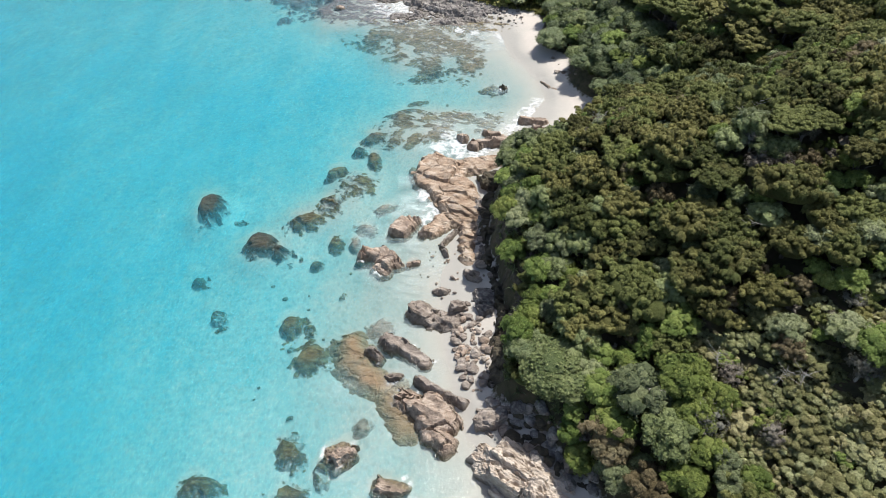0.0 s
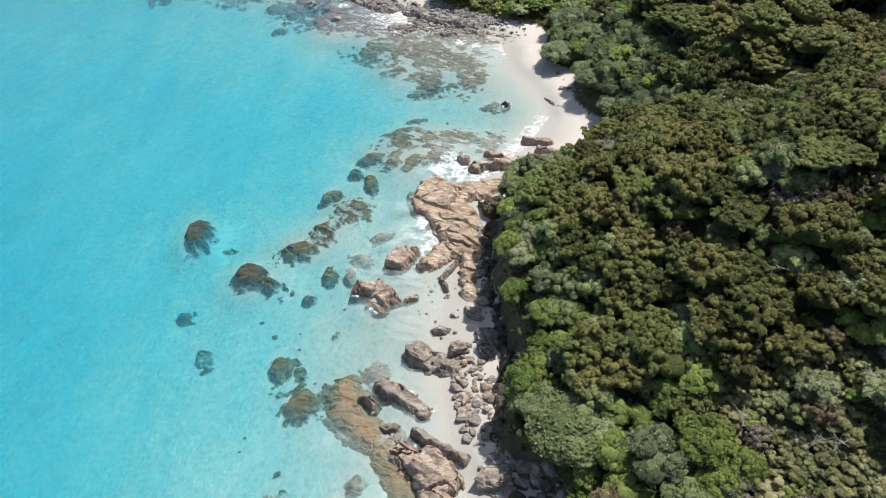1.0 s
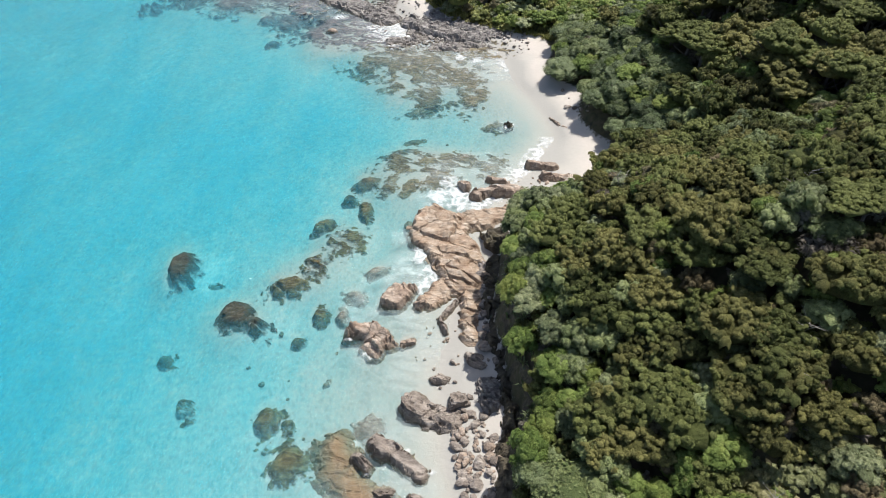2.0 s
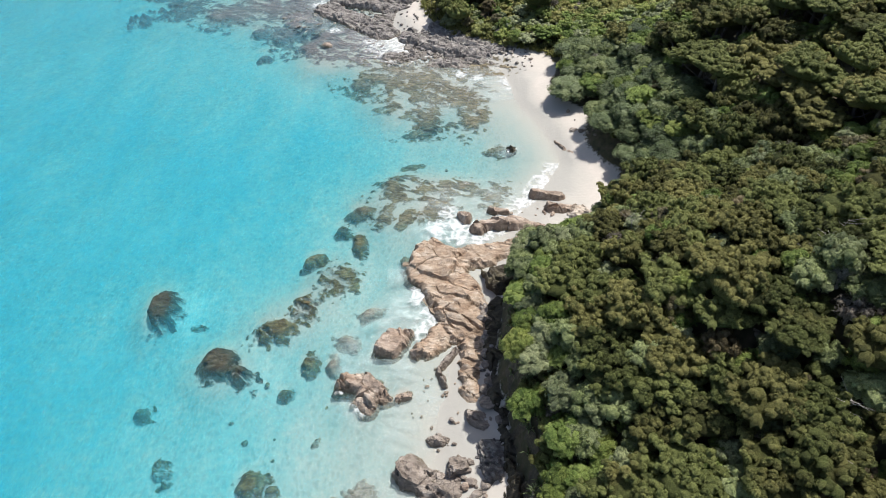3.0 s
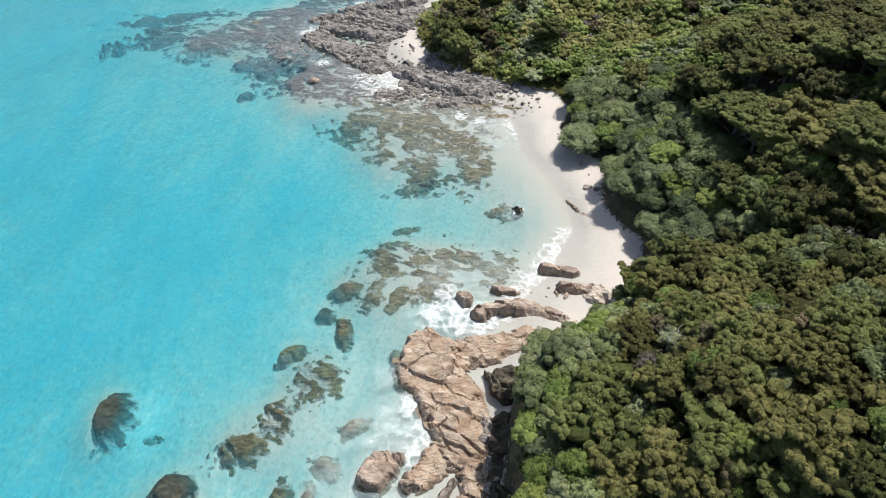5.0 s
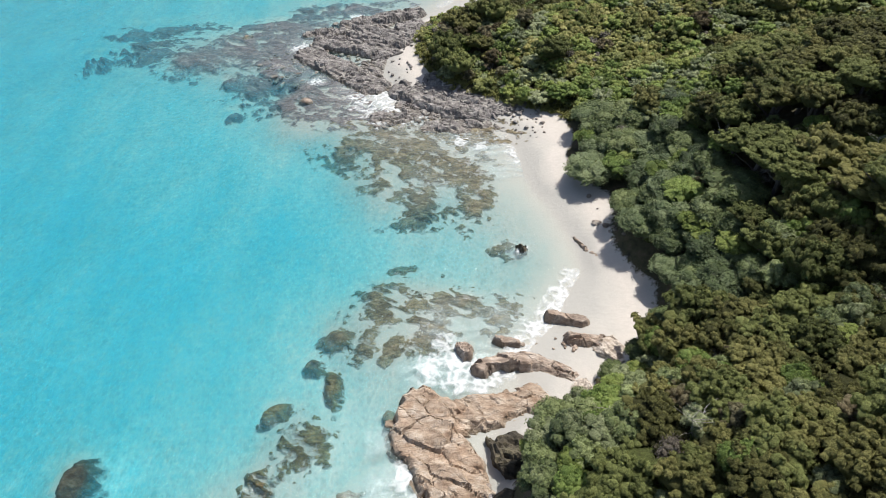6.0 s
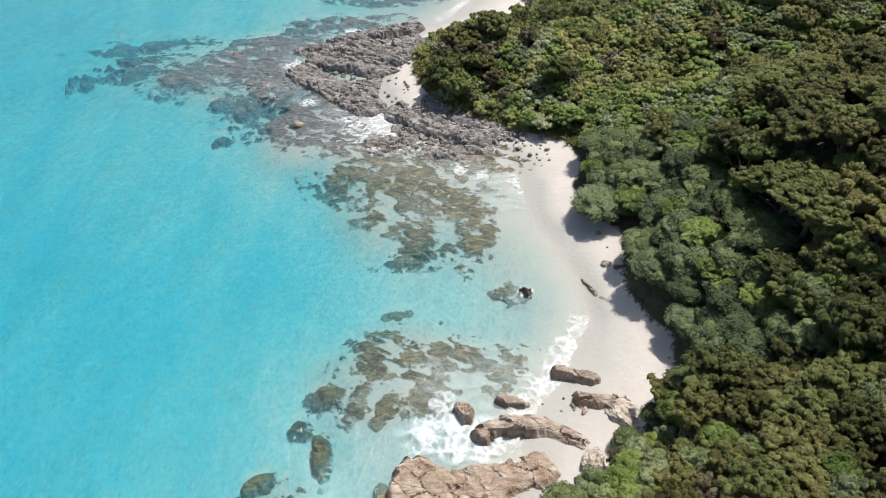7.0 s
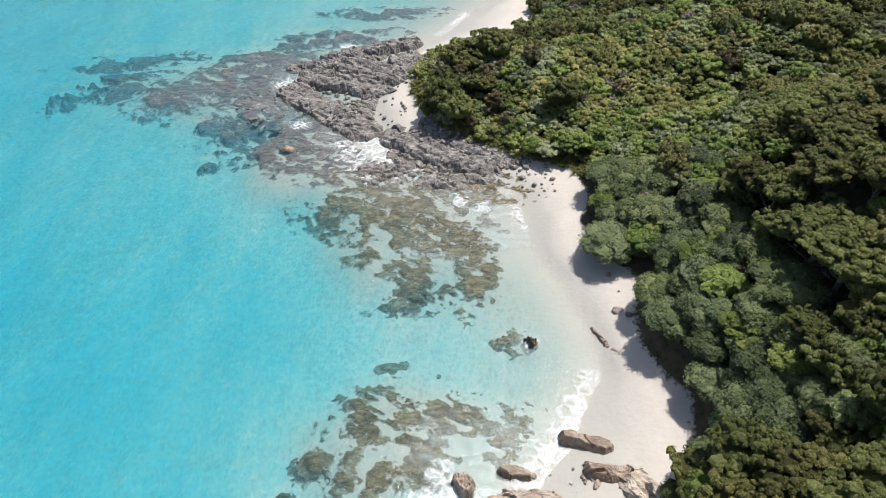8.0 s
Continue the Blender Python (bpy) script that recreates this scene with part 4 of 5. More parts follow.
def scatter(count, x, y, rx, ry, turn, lo, hi, mats, label, group, name="boulder"):
    for _ in range(count):
        a, r = rng.uniform(0, 6.283), math.sqrt(rng.uniform(0, 1))
        u, v = rx * r * math.cos(a), ry * r * math.sin(a)
        c, s = math.cos(radians(turn)), math.sin(radians(turn))
        k = lo + (hi - lo) * rng.uniform(0, 1) ** 2
        boulder(x + u * c - v * s, y + u * s + v * c, k * rng.uniform(0.9, 1.4), k * rng.uniform(0.8, 1.1), k * rng.uniform(0.6, 0.9), rng.uniform(0, 360),
                mats[rng.integers(len(mats))], label, int(rng.integers(6)), 0.3, name, group, rng.uniform(-12, 12))


scatter(150, 2.1, 33.2, 2.0, 4.4, 8, 0.12, 0.5, [GREY_ROCK, GREY_ROCK, TAN_ROCK], "rounded grey-brown boulder in a heap on white sand", "boulder heap under the cliff")
scatter(16, 1.2, 37.5, 2.4, 2.0, 0, 0.15, 0.5, [GREY_ROCK], "rounded grey-brown boulder on white sand", "boulder heap under the cliff")
# Dark boulders; the near-black ones also paint in the cliff's deep shade.
scatter(95, 6.2, 25.0, 4.2, 1.5, -44, 0.18, 0.75, [DARK_ROCK, KELP_SHADE_ROCK, GREY_ROCK], "dark boulder in the cliff's shade", "boulders at the cliff foot")
scatter(70, 8.2, 22.6, 3.4, 1.1, -50, 0.15, 0.6, [KELP_SHADE_ROCK, DARK_ROCK], "dark boulder in the cliff's shade", "boulders at the cliff foot")
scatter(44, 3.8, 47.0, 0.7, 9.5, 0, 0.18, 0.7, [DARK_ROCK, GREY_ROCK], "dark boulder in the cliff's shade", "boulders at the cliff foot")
scatter(22, -1.0, 44.0, 2.2, 4.5, 0, 0.10, 0.32, [GREY_ROCK, TAN_ROCK], "small brown stone in wet sand", "stones on the wet sand", "stone")
scatter(26, 12.2, 104.6, 2.4, 3.0, 20, 0.12, 0.42, [DARK_ROCK, GREY_ROCK], "grey stone lying on white sand", "stones on the beach", "stone")
scatter(14, 18.2, 84.0, 1.0, 5.5, 8, 0.12, 0.45, [GREY_ROCK], "grey stone under the trees at the beach head", "stones on the beach", "stone")
scatter(14, 10.6, 68.5, 3.0, 1.8, -15, 0.10, 0.3, [TAN_ROCK], "small brown stone on the sand", "stones on the beach", "stone")
scatter(14, -5.2, 121.0, 2.2, 4.0, 15, 0.15, 0.45, [DARK_ROCK], "dark stone on a pocket of white sand", "headland boulders")


def rubble(name, label, mat, rows):
    """Broken rock that nobody could count, as one mesh of separate stones."""
    protos = [boulder_mesh(40 + i, mat, 2, 16) for i in range(5)]
    shapes = []
    for me in protos:
        v = np.empty(3 * len(me.vertices), np.float32)
        me.vertices.foreach_get("co", v)
        shapes.append((v.reshape(-1, 3), np.array([p.vertices[:] for p in me.polygons])))
        bpy.data.meshes.remove(me)
    vs, fs, base = [], [], 0
    for count, x, y, rx, ry, turn, lo, hi in rows:
        a, r = rng.uniform(0, 6.283, count), np.sqrt(rng.uniform(0, 1, count))
        u, w, c, s = rx * r * np.cos(a), ry * r * np.sin(a), math.cos(radians(turn)), math.sin(radians(turn))
        X, Y = x + u * c - w * s, y + u * s + w * c
        ground = plan(X, Y)[0]
        for i in range(count):
            if math.hypot((X[i] + 5.0) / 3.6, (Y[i] - 122.0) / 4.8) < 1 and rng.uniform(0, 1) < 0.9:
                continue
            v, f = shapes[rng.integers(5)]
            k = lo + (hi - lo) * rng.uniform(0, 1) ** 2.2
            m = np.array((pose(0, 0, 0, rng.uniform(-20, 20), rng.uniform(-20, 20), rng.uniform(0, 360)) @ Matrix.Diagonal((k * rng.uniform(1, 1.8), k * rng.uniform(0.7, 1.0), k * 0.7, 1))).to_3x3())
            vs.append(v @ m.T + (X[i], Y[i], max(ground[i], -0.35) + 0.15 * k))
            fs.append(f + base)
            base += len(v)
    tagged(new(name, mesh_of(name, np.concatenate(vs), np.concatenate(fs), mat)), label, "rocks", kind="stuff")


rubble("headland_rubble", "dark angular broken rock strewn over the headland", DARK_ROCK, (
    (240, -2.5, 112.8, 5.6, 2.2, -42, 0.16, 0.6), (300, -13.0, 127.5, 9.0, 7.0, -42, 0.18, 0.75), (240, 5.0, 108.0, 7.5, 1.8, 3, 0.14, 0.5), (160, -3.0, 107.4, 6.5, 2.6, -8, 0.14, 0.5),
    (90, -22.0, 124.0, 7.0, 5.0, -40, 0.15, 0.6), (120, -5.0, 133.0, 4.0, 6.0, 0, 0.2, 0.8), (160, 1.6, 112.6, 6.0, 2.2, -38, 0.15, 0.6), (140, -12.0, 137.0, 7.0, 5.0, -20, 0.2, 0.8)))
scatter(14, -14.5, 36.5, 7.0, 13.0, 0, 0.12, 0.35, [REEF_ROCK], "small weedy stone on the sandy seabed", "stones on the seabed", "stone")


FROTH = [(-2.6, 57.2, 1.1), (-1.7, 54.6, 1.2), (1.8, 67.3, 2.0), (3.6, 66.6, 1.6), (0.6, 69.6, 1.4), (5.2, 66.2, 1.5), (-0.6, 66.9, 1.7), (-6.3, 44.8, 0.8), (-2.4, 52.6, 1.2),
         (12.2, 75.2, 1.5), (11.0, 73.2, 1.7), (13.4, 78.0, 1.0), (7.6, 68.6, 2.0), (8.8, 70.6, 2.0), (-11.6, 114.5, 1.4), (-7.0, 109.4, 1.3), (-18, 119.5, 1.6), (-22, 131, 1.8), (-14, 143, 1.5),
         (2, 106.0, 1.2), (5.6, 101.0, 1.4), (3.2, 102.2, 1.3), (-2.6, 56.6, 1.3), (-0.6, 54.2, 1.0), (1.6, 65.4, 1.6), (3.8, 65.0, 1.3), (10.2, 72.0, 1.3), (12.8, 76.6, 1.2)]
# water clouded by the surf: place, reach and strength
CLOUDED = [(-3.2, 55.0, 3.0, 0.75), (-5.6, 53.4, 2.6, 0.6), (-3.6, 48.4, 3.0, 0.5), (-8.0, 49.6, 2.8, 0.4), (-1.2, 45.2, 3.2, 0.4), (-4.0, 42.6, 3.4, 0.4), (-7.2, 44.2, 2.0, 0.5), (0.8, 67.4, 2.8, 0.8), (3.6, 67.0, 2.4, 0.8),
           (1.0, 71.0, 3.6, 0.55), (-1.4, 66.2, 2.2, 0.5), (-4.6, 60.0, 1.6, 0.5), (5.6, 72.6, 3.4, 0.4), (-4.8, 36.6, 2.6, 0.35), (-3.2, 31.6, 2.8, 0.4), (-9.6, 30.6, 2.2, 0.3)]
OUTER = [(6.0, 100.0, 4.0, 0.5), (8.6, 96.0, 3.0, 0.55), (2.0, 103.0, 4.0, 0.35), (-5.0, 104.5, 5.0, 0.18), (-9.6, 113.0, 4.0, 0.4), (-21.0, 131.0, 4.0, 0.35),
         (-18.0, 121.0, 3.6, 0.3), (-13.0, 116.5, 3.6, 0.4), (-20.5, 124.5, 4.5, 0.3), (-1.0, 108.0, 4.0, 0.4), (8.6, 81.8, 1.8, 0.4), (-0.5, 93.5, 5.0, 0.15)]


def build_sea():
    gx, gy = spread(-80, 26, 0.5, 2400), spread(12, 168, 0.55, 2400)
    X, Y = (a.ravel() for a in np.meshgrid(gx, gy))
    Z, dl, dw = plan(X, Y)
    v = np.stack([X, Y, 0.03 * fbm(X * 0.3, Y * 0.12, 71, 2)], 1)
    swash = np.full(X.shape, -9.0)
    for ledge_height, x, y, reach, dry in LEDGES:
        near = np.flatnonzero(np.hypot(X - x, Y - y) < reach)
        if len(near):
            top = ledge_height(X[near], Y[near])
            Z[near] = np.maximum(Z[near], np.minimum(top, -0.02))
            if dry:
                swash[near] = np.maximum(swash[near], top)
    froth = 0.58 * smooth(0.30, 0.0, np.abs(swash + 0.08)) * smooth(0.0, 0.35, fbm(X * 0.11, Y * 0.11, 75, 2) + 0.12) * smooth(-45, -30, X)
    froth = np.maximum(froth, 0.52 * smooth(0.16, 0.02, np.abs(Z + 0.03)) * smooth(66, 70, Y) * smooth(-0.2, 0.4, fbm(X * 0.12, Y * 0.12, 72, 2)))
    for x, y, r in FROTH:
        froth = np.maximum(froth, (0.62 if y < 80 else 0.58) * smooth(1.6, 0.1, np.hypot(X - x, Y - y) / r + 0.5 * fbm(X * 0.8, Y * 0.8, 73, 3)))
    milk = np.zeros(len(X))
    for x, y, r, k in CLOUDED + OUTER:
        milk = np.maximum(milk, k * smooth(1.25, 0.1, np.hypot(X - x, Y - y) / r + 0.55 * fbm(X * 0.45, Y * 0.45, 76, 3)))
    f = grid_faces(len(gx), len(gy), dw < 3.0)
    v, f, Z, froth, milk = compact(v, f, Z, froth, milk)
    me = mesh_of("sea", v, f, WATER, flat=False)
    field(me, "depth", np.clip(-Z, 0, 40))
    field(me, "foam", froth)
    field(me, "milk", milk)
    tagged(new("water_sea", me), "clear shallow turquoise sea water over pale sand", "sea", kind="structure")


build_sea()


# ---- scrub and trees ----
def dome(level, floor):
    """The upper part of a ball."""
    v, f = BALLS[level]
    f = f[v[f][:, :, 2].mean(1) > floor]
    used = np.unique(f)
    back = np.zeros(len(v), int)
    back[used] = np.arange(len(used))
    return v[used], back[f]


DOME_V, DOME_F = dome(1, -0.1)


def puffs_of(mid, size, rng):
    """The dense hearts of leaf clumps: small uneven rounded forms."""
    n, k = len(mid), len(DOME_V)
    v = DOME_V[None] * size[:, None, None] * rng.uniform(0.8, 1.2, (n, k, 1)) * rng.uniform(0.8, 1.25, (n, 1, 3)) + mid[:, None]
    return v.reshape(-1, 3), (DOME_F[None] + (np.arange(n) * k)[:, None, None]).reshape(-1, 3)


def crown_arrays(seed, lobes, leaves, leaf, flat=0.75, spread_=0.66, lobe=0.42, core=0.8, low=-0.05, wide=1.0, dense=0.95):
    """A crown of radius 1: lobes round a dome, each clothed with small leaf tufts, over a dense heart."""
    rng = np.random.default_rng(seed)
    d = rng.normal(size=(lobes, 3))
    d[:, 2] = np.abs(d[:, 2]) * 0.9 + low
    d /= np.linalg.norm(d, axis=1)[:, None]
    mid = d * spread_ * rng.uniform(0.75, 1.12, (lobes, 1))
    size = lobe * rng.uniform(0.7, 1.25, lobes)
    pick = rng.integers(0, lobes, leaves)
    n = rng.normal(size=(leaves, 3)) + 0.9 * d[pick]
    n[:, 2] += 0.25
    n /= np.linalg.norm(n, axis=1)[:, None]
    p = mid[pick] + n * (size[pick] * rng.uniform(0.82, 1.1, leaves))[:, None]
    face = n + 0.5 * rng.normal(size=(leaves, 3))
    face /= np.linalg.norm(face, axis=1)[:, None]
    a = np.cross(face, rng.normal(size=(leaves, 3)))
    a /= np.linalg.norm(a, axis=1)[:, None]
    b = np.cross(face, a)
    k = leaf * rng.uniform(0.6, 1.3, (leaves, 1))
    v = np.stack([p - a * k, p + a * k * 0.8 - b * k * wide * 0.7 + face * k * 0.2, p + a * k * 0.5 + b * k * wide * 0.8 + face * k * 0.2], 1).reshape(-1, 3)
    f = np.arange(3 * leaves).reshape(-1, 3)
    hv, hf = BALLS[1]
    heart = hv * core * 0.78
    heart[:, 2] = np.maximum(heart[:, 2], -0.25)
    pv, pf = puffs_of(mid, size * dense, rng)
    v = np.concatenate([v, heart, pv]) * (1, 1, flat)
    return v, np.concatenate([f, hf + 3 * leaves, pf + len(hv) + 3 * leaves])


def cushion_arrays(seed, lumps, puffs, leaves, leaf, lump=0.20, puff=0.085, dome_=0.28):
    """A wind-shorn cushion of radius 1: rounded lumps over a low dome, each built of small puffs and clothed in fine sprays of leaf."""
    rng = np.random.default_rng(seed)
    a, q = 2.39996 * np.arange(lumps) + rng.uniform(-0.4, 0.4, lumps), np.sqrt((np.arange(lumps) + 0.5) / lumps) * 0.9
    edge = 1 + 0.22 * np.sin(2 * a + seed) + 0.12 * np.sin(3 * a + 2.1 * seed)
    heads = np.stack([q * edge * np.cos(a), q * edge * np.sin(a), dome_ * (1 - q ** 2) + rng.uniform(-0.06, 0.05, lumps)], 1)
    big = lump * rng.uniform(0.75, 1.3, lumps)
    on = rng.integers(0, lumps, puffs)
    d = rng.normal(size=(puffs, 3))
    d[:, 2] = np.abs(d[:, 2]) * 1.1 + 0.1
    d /= np.linalg.norm(d, axis=1)[:, None]
    mid = heads[on] + d * big[on][:, None] * (0.72, 0.72, 0.55)
    size = puff * rng.uniform(0.65, 1.5, puffs)
    pick = rng.integers(0, puffs, leaves)
    n = rng.normal(size=(leaves, 3)) * 0.7 + d[pick]
    n[:, 2] = np.abs(n[:, 2]) + 0.1
    n /= np.linalg.norm(n, axis=1)[:, None]
    p = mid[pick] + n * (size[pick] * rng.uniform(0.95, 1.15, leaves))[:, None]
    face = n + 0.25 * rng.normal(size=(leaves, 3))
    face /= np.linalg.norm(face, axis=1)[:, None]
    u = np.cross(face, rng.normal(size=(leaves, 3)))
    u /= np.linalg.norm(u, axis=1)[:, None]
    w = np.cross(face, u)
    k = leaf * rng.uniform(0.7, 1.4, (leaves, 1))
    sprays = np.stack([p - u * k, p + u * k * 0.7 - w * k * 0.8, p + u * k * 0.5 + w * k], 1).reshape(-1, 3)
    hv, hf = BALLS[2]
    hf = hf[hv[hf][:, :, 2].mean(1) > -0.6]
    turn_ = np.arctan2(hv[:, 1], hv[:, 0])
    wide = 0.80 * (1 + 0.22 * np.sin(2 * turn_ + seed) + 0.12 * np.sin(3 * turn_ + 2.1 * seed))
    heart = np.stack([hv[:, 0] * wide, hv[:, 1] * wide, np.where(hv[:, 2] > 0, hv[:, 2] * (dome_ - 0.08), hv[:, 2] * 0.45)], 1)
    bv, bf = puffs_of(heads, big * 0.62, rng)
    pv, pf = puffs_of(mid, size, rng)
    faces = np.concatenate([np.arange(3 * leaves).reshape(-1, 3), hf + 3 * leaves, bf + 3 * leaves + len(hv), pf + 3 * leaves + len(hv) + len(bv)])
    return np.concatenate([sprays, heart, bv, pv]), faces


def crown_mesh(mat, *args, cushion=False, **kw):
    v, f = cushion_arrays(*args) if cushion else crown_arrays(*args, **kw)
    return mesh_of("crown", v, f, mat, flat=False)


def tubes(name, lines, mat, sides=6):
    """Tapered limbs: each line is a row of (x, y, z, radius)."""
    vs, fs, base = [], [], 0
    for line in lines:
        pts = np.array(line, float)
        for i, (x, y, z, r) in enumerate(pts):
            d = pts[min(i + 1, len(pts) - 1), :3] - pts[max(i - 1, 0), :3]
            d /= np.linalg.norm(d) + 1e-9
            a = np.cross(d, (0.3, 0.9, 0.1))
            a /= np.linalg.norm(a) + 1e-9
            b = np.cross(d, a)
            for k in range(sides):
                w = 6.28318 * k / sides
                vs.append(np.array((x, y, z)) + r * (a * math.cos(w) + b * math.sin(w)))
        for i in range(len(pts) - 1):
            for k in range(sides):
                q = base + i * sides
                fs.append((q + k, q + (k + 1) % sides, q + sides + (k + 1) % sides, q + sides + k))
        base += len(pts) * sides
    return mesh_of(name, vs, fs, mat, flat=False)


def limb_lines(seed, tall, spread_, count, thick):
    r = random.Random(seed)
    lines = []
    for i in range(count):
        a = 6.283 * i / count + r.uniform(-0.5, 0.5)
        z0 = tall * r.uniform(0.15, 0.4)
        p, row = [0.0, 0.0, z0], []
        for k in range(4):
            row.append((p[0], p[1], p[2], thick * (1 - 0.24 * k)))
            p = [p[0] + math.cos(a) * spread_ * 0.22 + r.uniform(-0.1, 0.1), p[1] + math.sin(a) * spread_ * 0.22 + r.uniform(-0.1, 0.1), p[2] + (tall - z0) * 0.22]
        lines.append(row)
    return lines


def tree_kind(name, label, category, mat, seed, lobes, leaves, leaf, flat, tall, group="", bark=BARK, **kw):
    """One tree of crown radius 1.5 m, with its trunk, limbs and crown; copies are scaled."""
    ob = new(name)
    R = 1.5
    if kw.get("cushion"):
        crown = crown_mesh(mat, seed, lobes, 125, leaves, leaf / R, cushion=True)
    else:
        crown = crown_mesh(mat, seed, lobes, leaves, leaf / R, flat=flat, **kw)
    crown.transform(Matrix.Translation((0, 0, tall - R * flat * 0.75)) @ Matrix.Diagonal((R, R, R, 1)))
    part("crown", crown, ob)
    part("trunk", tubes("trunk", [[(0, 0, -0.5, 0.16), (0.05, 0.02, tall * 0.2, 0.13), (0, 0.06, tall * 0.45, 0.10), (0.04, 0, tall * 0.7, 0.06)]], bark, 7), ob)
    for line in limb_lines(seed, tall * 0.85, R, 3, 0.06):
        part("limb", tubes("limb", [line], bark, 4), ob)
    return tagged(ob, label, category, group)


placed = []


def plant(kind, x, y, r, turn, kz=1.0):
    """A copy of a tree of crown radius r at a place on the ground."""
    k = r / 1.5
    made = copy_thing(kind, pose(x, y, height(x, y), 0, 0, turn))
    made.scale = (k, k, k * kz)
    placed.append((x, y, r))
    return made


POHU = [tree_kind("coastal_tree", "dense grey-green broadleaf tree leaning over the beach", "tree", BROADLEAF, 200 + i, 44, 4600, 0.070, 0.74, 1.85, "broadleaf trees by the shore", lobe=0.36, spread_=0.72, wide=1.3) for i in range(3)]
BUSH = [tree_kind("green_shrub", "fresh green leafy shrub among olive scrub", "shrub", FRESH, 210 + i, 36, 1100, 0.085, 0.75, 2.1, "green shrubs in the scrub", lobe=0.30, spread_=0.78, wide=1.3) for i in range(2)]
PALE = [tree_kind("broadleaf_shrub", "pale grey-green broadleaf shrub among olive scrub", "shrub", PALELEAF, 220 + i, 38, 1400, 0.08, 0.8, 2.2, "broadleaf shrubs in the scrub", lobe=0.30, spread_=0.78, wide=1.4) for i in range(2)]
RUST = [tree_kind("russet_shrub", "brown-tinted twiggy shrub among olive scrub", "shrub", RUSSET, 230 + i, 40, 1100, 0.07, 0.8, 2.0, "russet shrubs in the scrub", lobe=0.22, spread_=0.84) for i in range(2)]
GREY = [tree_kind("grey_shrub", "half-dead grey twiggy shrub among olive scrub", "shrub", GREYTWIG, 240 + i, 24, 760, 0.13, 0.8, 1.9, "grey shrubs in the scrub", lobe=0.34, bark=DEADWOOD, core=0.45, wide=0.3, dense=0.5) for i in range(2)]

# broadleaf trees along the shore: place on the plan and crown radius
SHORE_TREES = (
    (8.4, 27.6, 3.0), (6.2, 30.2, 1.8), (17.9, 91.8, 2.9), (20.4, 100.8, 3.5), (24.4, 92.8, 2.6), (27.6, 89.6, 2.8), (20.2, 84.0, 2.2), (22.4, 87.0, 1.9), (20.6, 80.4, 2.3), (22.4, 77.6, 1.9),
    (22.2, 74.4, 2.2), (25.2, 71.6, 2.4), (28.4, 80.4, 3.0), (26.0, 76.2, 1.8), (19.6, 67.6, 2.2), (24.2, 101.0, 2.2), (14.8, 64.6, 1.3), (17.2, 66.0, 1.3), (22.8, 96.8, 1.8), (8.5, 57.4, 1.8), (22.0, 70.4, 1.6))
for i, (x, y, r) in enumerate(SHORE_TREES):
    plant(POHU[i % 3], x, y, r, 77 * i % 360, kz=0.64 if r > 2 else 0.8)
for i, (x, y, r) in enumerate(((13.4, 24.6, 2.2), (11.0, 22.2, 2.0), (16.4, 25.4, 2.2), (14.8, 21.6, 2.0), (17.6, 22.6, 1.8), (6.6, 43.6, 1.6), (7.2, 48.0, 1.5), (6.8, 52.6, 1.5),
                               (8.6, 40.6, 1.6), (9.4, 37.4, 1.5), (7.4, 56.4, 1.4), (10.6, 58.0, 1.3), (14.6, 62.4, 1.2), (7.0, 54.6, 1.2), (17.4, 32.4, 1.5), (26.2, 49.2, 1.7), (12.6, 36.6, 1.2), (10.8, 55.4, 1.4), (28.0, 26.4, 1.6), (24.4, 27.7, 1.4), (11.6, 20.2, 1.6), (13.2, 18.6, 1.8), (15.4, 18.4, 1.6))):
    plant((PALE[0], RUST[0], BUSH[1], PALE[1], GREY[0])[i % 5] if y < 26 else PALE[i % 2], x, y, r, 61 * i % 360, kz=0.95)
for i, (x, y, r) in enumerate(((11.6, 23.1, 1.6), (16.8, 22.8, 1.6), (8.2, 37.6, 1.5), (9.9, 36.9, 1.3), (11.5, 28.4, 1.2), (13.1, 27.5, 1.2), (29.2, 24.9, 1.8), (5.9, 40.6, 1.4), (6.4, 49.6, 1.4),
                               (6.6, 47.0, 1.4), (12.2, 58.6, 1.3), (11.8, 59.4, 1.3), (13.6, 61.0, 1.2), (6.9, 56.6, 1.0), (8.8, 53.4, 1.2), (10.6, 56.2, 1.2), (28.6, 48.0, 1.2), (10.0, 59.4, 0.9), (6.6, 33.4, 1.3), (7.4, 35.2, 1.2))):
    plant(BUSH[i % 2], x, y, r, 47 * i % 360, kz=1.05)

SCRUB = [tree_kind("scrub_tree", "wind-shorn olive-brown scrub tree with a cushion crown", "tree", OLIVE, 250 + i, 32, 900, 0.058, 0.36, 1.55, "scrub trees on the slope", cushion=True) for i in range(6)]
TALL_SCRUB = [tree_kind("scrub_tree", "tall wind-shorn olive scrub tree with a bare grey trunk", "tree", OLIVE, 256 + i, 32, 900, 0.058, 0.36, 3.1, "scrub trees on the slope", cushion=True) for i in range(4)]
LOW = [tree_kind("low_shrub", "low yellow-green shrub on the open slope", "shrub", (DRY, STRAW)[i], 260 + i, 40, 900, 0.075, 0.55, 0.8, "low shrubs on the open slope", lobe=0.2, spread_=0.86) for i in range(2)]


